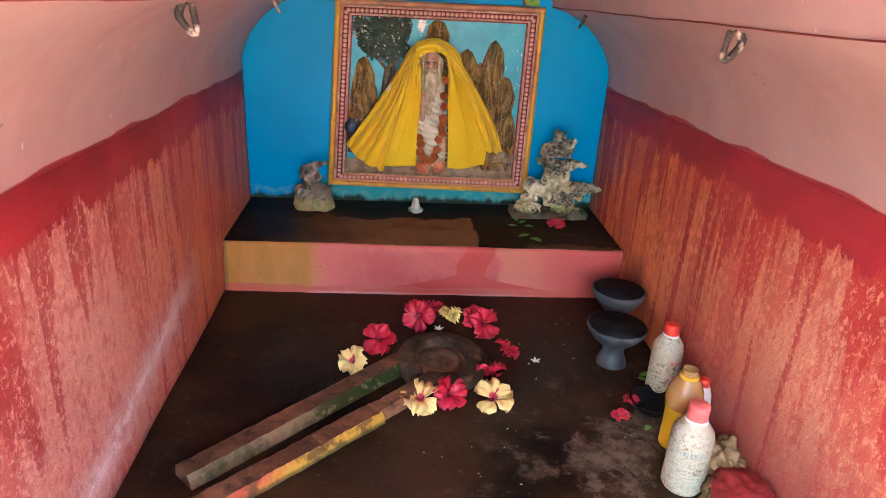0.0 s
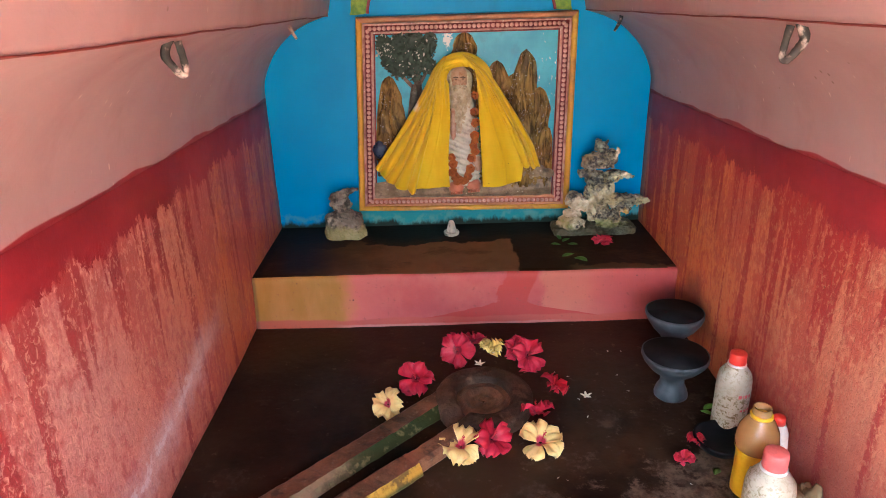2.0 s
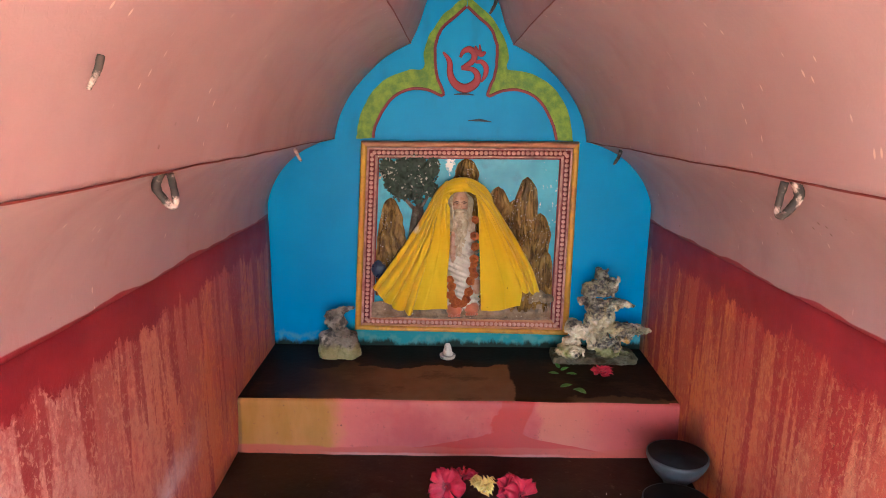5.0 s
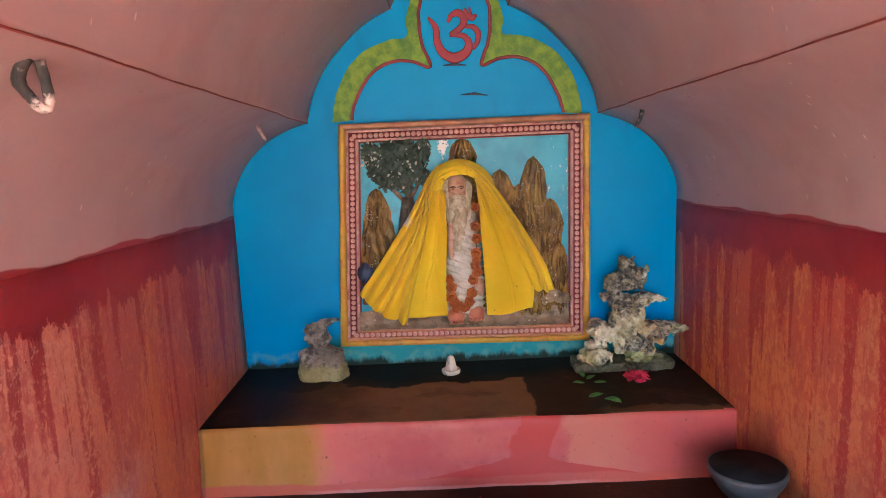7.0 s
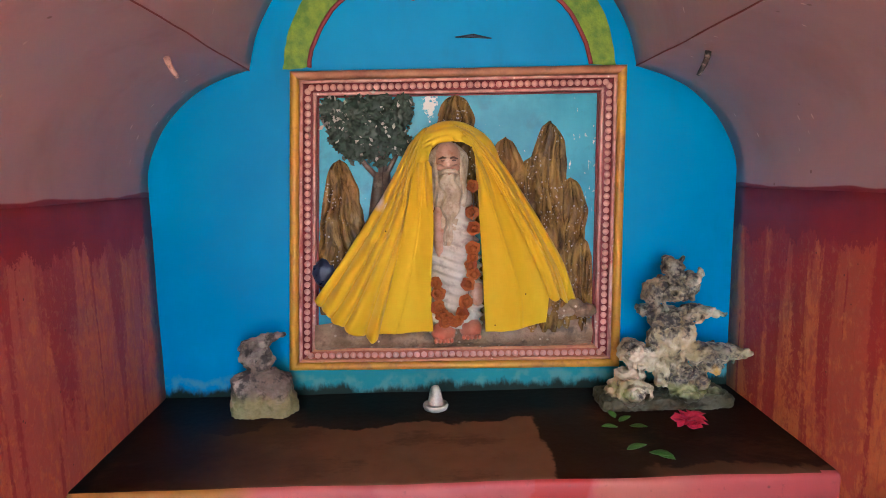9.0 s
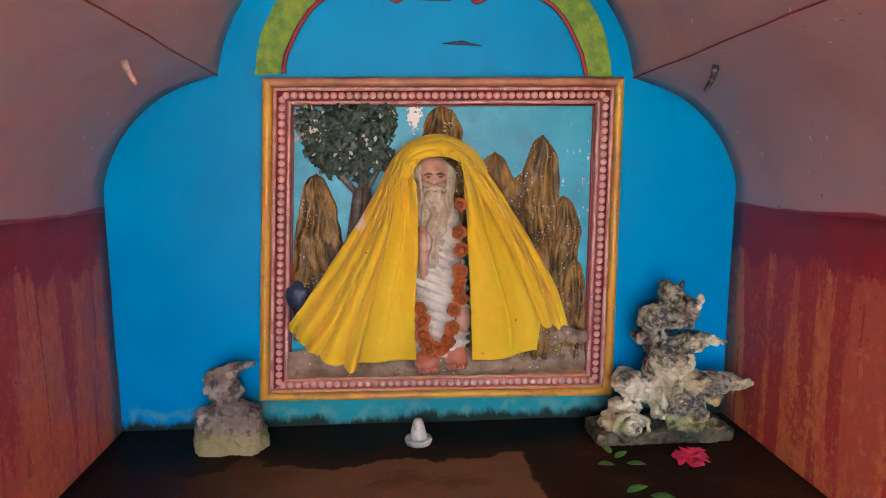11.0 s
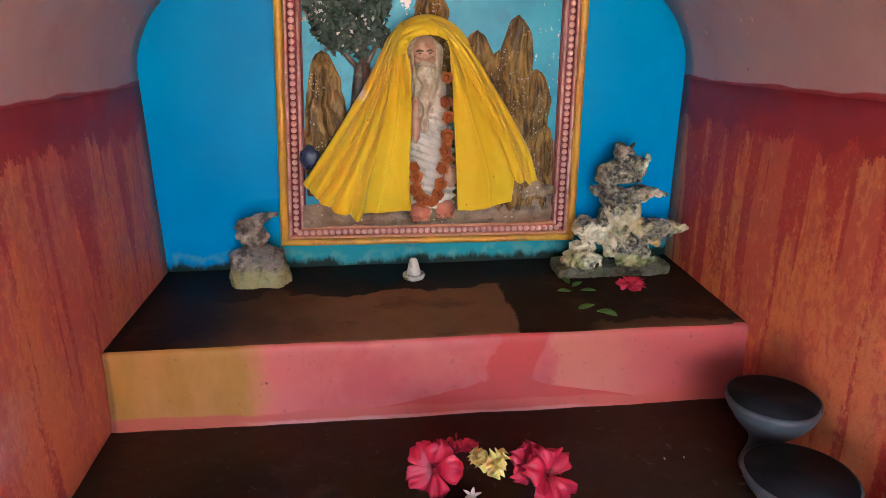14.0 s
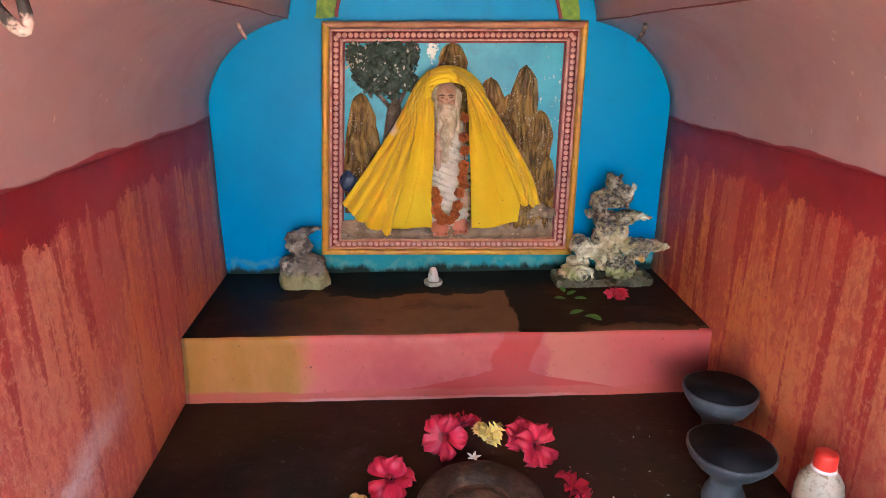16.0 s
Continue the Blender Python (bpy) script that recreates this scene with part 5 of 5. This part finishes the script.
PETALS = {c: [petal_mesh("petal", "petal_" + c, 0.050, 0.057 if c == "cream" else 0.053, cup, rf * 1.6, i) for i, (cup, rf) in enumerate(((0.6, 0.008), (0.25, 0.009), (0.9, 0.007)))] for c in ("red", "cream", "yellow")}


def pistil_mesh(mat_tip):
    bm = tube([(0, 0, 0.004), (0.003, 0.001, 0.02), (0.008, 0.003, 0.036)], [0.0022, 0.0016, 0.0012], 6)
    for i in range(9):
        blob(bm, (0.006 + 0.003 * math.sin(i * 2.4), 0.002 + 0.003 * math.cos(i * 2.4), 0.026 + 0.0015 * i), (0.0013,) * 3, 0, 1, 1)
    return mesh_of("pistil", bm, mat_tip)


PISTIL = {"red": pistil_mesh("pistil"), "cream": pistil_mesh("pistil"), "yellow": pistil_mesh("pistil_y")}
rnd = random.Random(3)


def hibiscus(x, y, z, colour, tilt, heading, size=1.0, label="", close=0.0):
    """Five ruffled petals round a pistil; tilt leans the face towards heading; close folds the petals up."""
    f = base("hibiscus", (0, 0, 0), label, "flower", "hibiscus offerings")
    f.matrix_basis = pose(x, y, z, 0, 0, heading) @ pose(0, 0, 0, tilt, 0, 0) @ Matrix.Diagonal((size * 0.86, size * 0.86, size * 0.86, 1))
    start = rnd.uniform(0, 72)
    for i in range(5):
        p = part("petal", PETALS[colour][rnd.randrange(3)], None, f, local=True)
        p.matrix_basis = pose(0, 0, 0, 0, 0, start + 72 * i + rnd.uniform(-18, 18)) @ pose(0.003, 0, 0, rnd.uniform(-28, 28), -close + rnd.uniform(-32, 12), 0)
    part("pistil", PISTIL[colour], None, f, local=True)
    return f


RED = "red hibiscus flower with ruffled petals on the wet floor"
CREAM = "cream hibiscus flower with a crimson heart on the floor"
LEAN = "red hibiscus flower leaning on the drain's rim"
for args in [(0.392, 1.690, 0.020, "cream", 28, -20, 0.85, "cream hibiscus flower leaning on the drain bar"), (0.548, 1.548, 0.014, "cream", 18, 0, 1.0, CREAM), (0.711, 1.555, 0.014, "cream", 20, 10, 1.02, CREAM),
             (0.452, 1.775, 0.030, "red", 45, -20, 0.98, RED), (0.552, 1.880, 0.042, "red", 62, -15, 1.0, LEAN), (0.592, 1.925, 0.040, "red", 50, 160, 0.8, LEAN), (0.694, 1.880, 0.040, "red", 60, 25, 0.78, LEAN),
             (0.722, 1.850, 0.040, "red", 55, 20, 1.0, LEAN), (0.768, 1.748, 0.016, "red", 25, 120, 0.82, RED), (0.716, 1.640, 0.022, "red", 48, 170, 0.86, RED), (0.612, 1.567, 0.016, "red", 30, 15, 0.95, RED)]:
    hibiscus(*args)
hibiscus(0.640, 1.882, 0.046, "yellow", 50, 10, 0.75, "half-closed yellow flower resting on the drain's rim", 48)
hibiscus(0.625, 1.890, 0.040, "yellow", 40, -60, 0.55, "half-closed yellow flower resting on the drain's rim", 40)
wilted = hibiscus(0.984, 2.268, TOP + 0.016, "red", 40, 10, 0.70, "withered red flower lying on the ledge", 34)
wilted.matrix_basis = wilted.matrix_basis @ Matrix.Diagonal((1.5, 0.8, 0.75, 1))
for x, y, rz in ((0.985, 1.495, 20), (1.025, 1.55, 60)):
    hibiscus(x, y, 0.008, "red", 12, rz, 0.5, "wilted red flower fallen on the floor beside the dish", 20)
JAS = leaf_mesh("white_petal", 0.016, 0.006, "jasmine", 0.5)
for i, (x, y, z) in enumerate(((0.602, 1.815, 0.036), (0.839, 1.721, 0.003), (0.64, 1.862, 0.04))):
    b = base("jasmine", (x, y, z), "tiny white blossom fallen beside the drain", "flower", "white blossoms")
    for k in range(5):
        p = part("petal", JAS, None, b, local=True)
        p.matrix_basis = pose(0, 0, 0, 0, -15, 72 * k + i * 20)
for i in range(34):
    x, y = rnd.uniform(0.55, 1.12), rnd.uniform(1.1, 1.95)
    if (x - 0.6) ** 2 + (y - 1.7) ** 2 < 0.02:
        continue
    ob = tagged(new("white_petal_scrap", JAS), "tiny dry scrap of petal on the floor", "litter", "scraps")
    s = rnd.uniform(0.2, 0.5)
    ob.matrix_basis = pose(x, y, 0.002, 0, 0, rnd.uniform(0, 360)) @ Matrix.Diagonal((s, s * 0.7, s, 1))

# ---- drain: ring basin and two bars ----
drain = base("drain", (0.60, 1.70, 0), "stained cement basin ring with two long drain bars", "drain")
bm = bmesh.new()
RING = [(0.122, -0.004), (0.121, 0.018), (0.117, 0.025), (0.106, 0.028), (0.090, 0.029), (0.077, 0.028), (0.071, 0.024), (0.067, 0.012), (0.060, 0.008), (0.052, 0.013), (0.045, 0.014), (0.038, 0.007), (0.022, 0.005), (0.016, 0.009), (0.010, 0.009), (0.003, 0.005)]


def ring_at(u, v):
    a = 2 * math.pi * u
    r, z = RING[round(v * (len(RING) - 1))]
    n = noise.noise(Vector((math.cos(a) * 2, math.sin(a) * 2, r * 20)))
    gap = math.exp(-((a - 3.95) / 0.16) ** 2)
    z2 = z * (1 - 0.8 * gap) if r > 0.06 else z
    return (0.605 + 0.9 * r * (1 + 0.03 * n) * math.cos(a), 1.712 + r * (1.0 + 0.03 * n) * math.sin(a), z2 + 0.0015 * n)


n_ring = len(RING) - 1
part("basin_rim", grid(lambda u, v: ring_at(u, v * 7 / n_ring), 72, 7, close_u=True), "wet_rim", drain, "dark wet rim of the basin")
part("basin_floor", grid(lambda u, v: ring_at(u, (7 + v * (n_ring - 7)) / n_ring), 72, n_ring - 7, close_u=True), "hollow", drain, "brown stained hollow of the basin")


def bar(p0, p1, w, h, slope_w, side, chip):
    """A bar with a flat top and a sloping face on one side, chipped along its edges."""
    d = (Vector(p1) - Vector(p0))
    n = Vector((d.y, -d.x, 0)).normalized() * side
    prof = [(-w / 2, -0.004), (-w / 2, h * 0.9), (-w / 2 + 0.004, h), (w / 2 - slope_w, h), (w / 2 - slope_w * 0.4, h * 0.66), (w / 2, 0.003), (w / 2, -0.004)]

    def at(u, v):
        o, z = prof[round(v * 6)]
        p = Vector(p0) + d * u
        k = noise.noise(Vector((u * d.length * 26, v * 3, w * 50))) + 0.5 * noise.noise(Vector((u * d.length * 75, v * 5, w * 50)))
        k2 = max(0, noise.noise(Vector((u * d.length * 42, v * 2, 9 + w)))) * chip
        return p + n * (o + 0.0022 * k) + Vector((0, 0, max(z, -0.004) + (0.0015 * k - 0.006 * k2 if z > 0.01 else 0)))

    bm = grid(at, 70, 6)
    for i in (0, 70):
        bm.verts.ensure_lookup_table()
        bm.faces.new([bm.verts[i * 7 + j] for j in range(7)])
    bm.faces.ensure_lookup_table()
    for i in range(70):
        for j in (3, 4, 5):
            bm.faces[i * 6 + j].material_index = 1
    return bm


part("bar", bar((0.109, 1.304, 0), (0.528, 1.722, 0), 0.058, 0.025, 0.015, 1, 0.7), ["drain", "moss_side"], drain, "brown cement bar with a mossy side", smooth=False)
part("bar", bar((0.038, 1.112, 0), (0.455, 1.501, 0), 0.054, 0.025, 0.011, 1, 1.0), ["drain", "paint_side"], drain, "brown cement bar with peeling red and yellow paint", smooth=False)
part("bar_end", bar((0.450, 1.500, 0), (0.552, 1.600, 0), 0.046, 0.022, 0.012, 1, 0.55), ["drain", "drain"], drain, "bare chipped end of the bar", smooth=False)

# ---- clay cups ----
def cup(x, y, rim, height, label):
    ob = base("clay_cup", (x, y, 0), label, "cup", "clay cups")
    h, r = height, rim
    out_p = [(r * 0.50, 0.0), (r * 0.51, 0.006), (r * 0.47, 0.018), (r * 0.37, h * 0.30), (r * 0.36, h * 0.42), (r * 0.45, h * 0.52), (r * 0.74, h * 0.68), (r * 0.93, h * 0.84), (r, h * 0.93), (r * 1.0, h), (r * 0.95, h)]
    body = part("body", lathe(out_p, 40, (x, y, 0), wob=0.03), "clay", ob, "grey clay bowl on a waisted foot")
    part("inside", lathe([(r * 0.955, h + 0.0008), (r * 0.90, h * 0.93), (r * 0.80, h * 0.80), (r * 0.55, h * 0.66), (r * 0.02, h * 0.60)], 40, (x, y, 0), wob=0.03), "soot", body, "soot-black hollow")
    return ob


cup(1.034, 1.731, 0.073, 0.109, "grey fired clay lamp cup on a waisted foot, sooty inside")
cup(1.082, 1.884, 0.069, 0.132, "taller grey clay lamp cup close to the wall, sooty inside")
dish = base("clay_dish", (1.075, 1.548, 0), "flat black sooty clay dish on the floor", "dish")
part("body", lathe([(0.036, 0.0), (0.045, 0.004), (0.054, 0.020), (0.053, 0.024), (0.048, 0.021), (0.038, 0.010), (0.004, 0.008)], 36, (1.075, 1.548, 0), wob=0.06), "soot", dish)


# ---- bottles ----
def rows_of_bars(ob, x, y, r, z0, rows, spread, mat, facing, seed):
    """Lines of unreadable print, as short bars wrapped on the bottle."""
    rr = random.Random(seed)
    for i, (dz, hh) in enumerate(rows):
        a = facing - spread
        bm = bmesh.new()
        while a < facing + spread:
            w = rr.uniform(0.06, 0.2)
            for k in range(3):
                a0, a1 = a + w * k / 3, a + w * (k + 1) / 3
                vs = [bm.verts.new((x + (r + 0.0006) * math.cos(t), y + (r + 0.0006) * math.sin(t), z0 + dz + zz)) for t, zz in ((a0, 0), (a1, 0), (a1, hh), (a0, hh))]
                bm.faces.new(vs)
            a += w + rr.uniform(0.04, 0.09)
        part("print_line", bm, mat, ob, "line of faded unreadable print")


def jar_bottle(x, y, r, h, cap_h, cap_r, cap_mat, label, cap_label):
    ob = base("bottle", (x, y, 0), label, "bottle", "bottles by the wall")
    s = h - cap_h
    body = part("body", lathe([(r * 0.9, 0), (r * 0.99, 0.006), (r, 0.02), (r * 0.985, s * 0.3), (r, s * 0.55), (r * 0.99, s * 0.74), (r * 0.93, s * 0.83), (r * 0.72, s * 0.91), (cap_r * 1.02, s * 0.95), (cap_r * 0.95, s)], 40, (x, y, 0), wob=0.012), "dirty", ob, "scuffed white plastic body")
    bm = bmesh.new()
    seg = 48
    prof = [(1.0, 0.0), (1.0, cap_h * 0.82), (0.97, cap_h * 0.95), (0.85, cap_h), (0.02, cap_h * 0.985)]

    def at(u, v):
        q_, z = prof[round(v * 4)]
        a = 2 * math.pi * u
        k = cap_r * q_ * (1 + (0.025 if (round(u * seg) % 2) and q_ > 0.98 else 0))
        return (x + k * math.cos(a), y + k * math.sin(a), s + z)

    cap = part("cap", grid(at, seg, 4, bm, close_u=True), cap_mat, ob, cap_label)
    part("neck_ring", lathe([(cap_r * 1.0, s - 0.006), (cap_r * 1.12, s - 0.005), (cap_r * 1.12, s - 0.001), (cap_r, s)], 32, (x, y, 0)), "white_plastic", ob, "white tamper ring")
    return body


b1 = jar_bottle(1.116, 1.612, 0.0345, 0.180, 0.024, 0.0165, "red_cap", "white plastic bottle spotted with dirt, bright red cap, by the wall", "bright red ribbed cap")
rows_of_bars(b1, 1.116, 1.612, 0.0345, 0.0, [(0.090, 0.008)], 0.42, "red_ink", -1.25, 2)
rows_of_bars(b1, 1.116, 1.612, 0.0345, 0.0, [(0.058, 0.005)], 0.25, "red_ink", -1.2, 5)
b2 = jar_bottle(1.046, 1.302, 0.0395, 0.186, 0.030, 0.019, "pink_cap", "white plastic bottle with faded red cap and worn dark print", "faded red ribbed cap")
rows_of_bars(b2, 1.046, 1.302, 0.0395, 0.0, [(0.092, 0.010)], 0.75, "ink", -1.9, 3)
rows_of_bars(b2, 1.046, 1.302, 0.0395, 0.0, [(0.020 + 0.008 * i, 0.0022) for i in range(8)], 0.85, "ink", -1.95, 4)

x, y = 1.076, 1.418
yb = base("drink_bottle", (x, y, 0), "open cloudy amber plastic bottle with a yellow sleeve", "bottle", "bottles by the wall")
part("body", lathe([(0.026, 0), (0.031, 0.006), (0.031, 0.03), (0.030, 0.095), (0.036, 0.103), (0.0375, 0.118), (0.034, 0.140), (0.024, 0.160), (0.0165, 0.168), (0.0155, 0.186), (0.0135, 0.186), (0.0135, 0.168), (0.004, 0.16)], 36, (x, y, 0)), "murky", yb, "cloudy amber shoulder and open neck")
sleeve = part("sleeve", lathe([(0.0318, 0.004), (0.0325, 0.012), (0.0315, 0.05), (0.0322, 0.092), (0.036, 0.1015), (0.034, 0.1018)], 36, (x, y, 0)), "yellow_label", yb, "glossy yellow label sleeve")
part("neck_ring", lathe([(0.0168, 0.166), (0.0195, 0.167), (0.0195, 0.172), (0.0165, 0.173)], 32, (x, y, 0)), "yellow_label", yb, "yellow neck ring")
rows_of_bars(sleeve, x, y, 0.0325, 0.0, [(0.076, 0.005), (0.068, 0.004)], 0.3, "ink", -1.9, 6)
x, y = 1.133, 1.458
wb = base("small_bottle", (x, y, 0), "slim white bottle with a small red cap standing at the wall", "bottle", "bottles by the wall")
part("body", lathe([(0.020, 0), (0.0225, 0.004), (0.0225, 0.07), (0.020, 0.10), (0.014, 0.118), (0.010, 0.122)], 32, (x, y, 0)), "white_plastic", wb, "plain white plastic body")
part("cap", lathe([(0.0115, 0.120), (0.0115, 0.134), (0.009, 0.137), (0.001, 0.137)], 28, (x, y, 0)), "red_cap", wb, "small red cap")


# ---- bundle by the wall ----
def crumple(centre, size, seed, mat_name, name, label, category, freq=2.2, amp=0.35, sub=5):
    bm = bmesh.new()
    blob(bm, (0, 0, 0), size, amp, freq, sub, seed)
    for v in bm.verts:
        w = v.co + Vector((seed, 0, 0))
        v.co += v.co.normalized() * 0.010 * abs(noise.noise(w * 34)) - v.co.normalized() * 0.006 * abs(noise.noise(w * 70))
        v.co += Vector(centre)
        v.co.z = max(v.co.z, 0.001)
        v.co.x = min(v.co.x, CX + HALF - 0.006)
    return thing(name, bm, mat_name, label, category)


crumple((1.122, 1.310, 0.040), (0.036, 0.045, 0.052), 2.0, "paper", "paper_bag", "crumpled brown paper bag lying against the wall", "bag")
crumple((1.095, 1.252, 0.022), (0.030, 0.034, 0.036), 6.0, "paper", "paper_scrap", "crumpled pale paper wad in front of the bag", "paper")
crumple((1.122, 1.200, 0.036), (0.060, 0.085, 0.052), 4.0, "red_cloth", "red_rag", "folded red cloth lying against the wall", "cloth", 1.4, 0.15)


# ---- iron hooks in the vault ----
def hook(x, y, z, kind, flip=1, size=1.0, pink=False):
    if kind == "loop":
        pts = [(0, 0, 0.022), (-0.008 * flip, -0.004, 0.0), (0.002 * flip, -0.004, -0.018), (0.012 * flip, -0.002, -0.030), (0.016 * flip, 0.004, -0.026), (0.014 * flip, 0.006, -0.006), (0.010 * flip, 0.006, 0.018)]
        rad = [0.007, 0.0072, 0.0062, 0.0055, 0.005, 0.005, 0.006]
        label = "bent iron loop with flaking pink paint set in the vault"
    else:
        pts = [(0, 0, 0.018), (0.004 * flip, -0.004, 0.0), (0.012 * flip, -0.006, -0.016), (0.018 * flip, -0.006, -0.026)]
        rad = [0.005, 0.005, 0.004, 0.003]
        label = "short bent iron peg with flaking pink paint set in the vault"
    line = smooth_line([tuple(c * size for c in p) for p in pts], 5)
    rad = [r * size for r in rad]
    rr = [along([(r, 0, 0) for r in rad], i / (len(line) - 1)).x * (1 + 0.25 * noise.noise(Vector((i * 0.7, x * 9, 0)))) for i in range(len(line))]
    thing("iron_hook", tube([(x + p.x, y + p.y, z + p.z) for p in line], rr, 9), "iron_pink" if pink else "iron", label, "hook", "", "vault hooks")


hook(0.166, 1.370, 0.810, "loop", 1, 0.9)
hook(0.985, 1.338, 0.814, "loop", -1, 0.9)
hook(0.262, 1.050, 0.952, "peg", -1, 0.62)
hook(0.146, 2.235, 0.782, "peg", 1, 1.0, True)
hook(1.000, 2.270, 0.780, "peg", -1)
hook(0.668, 2.370, 1.165, "peg", -1)
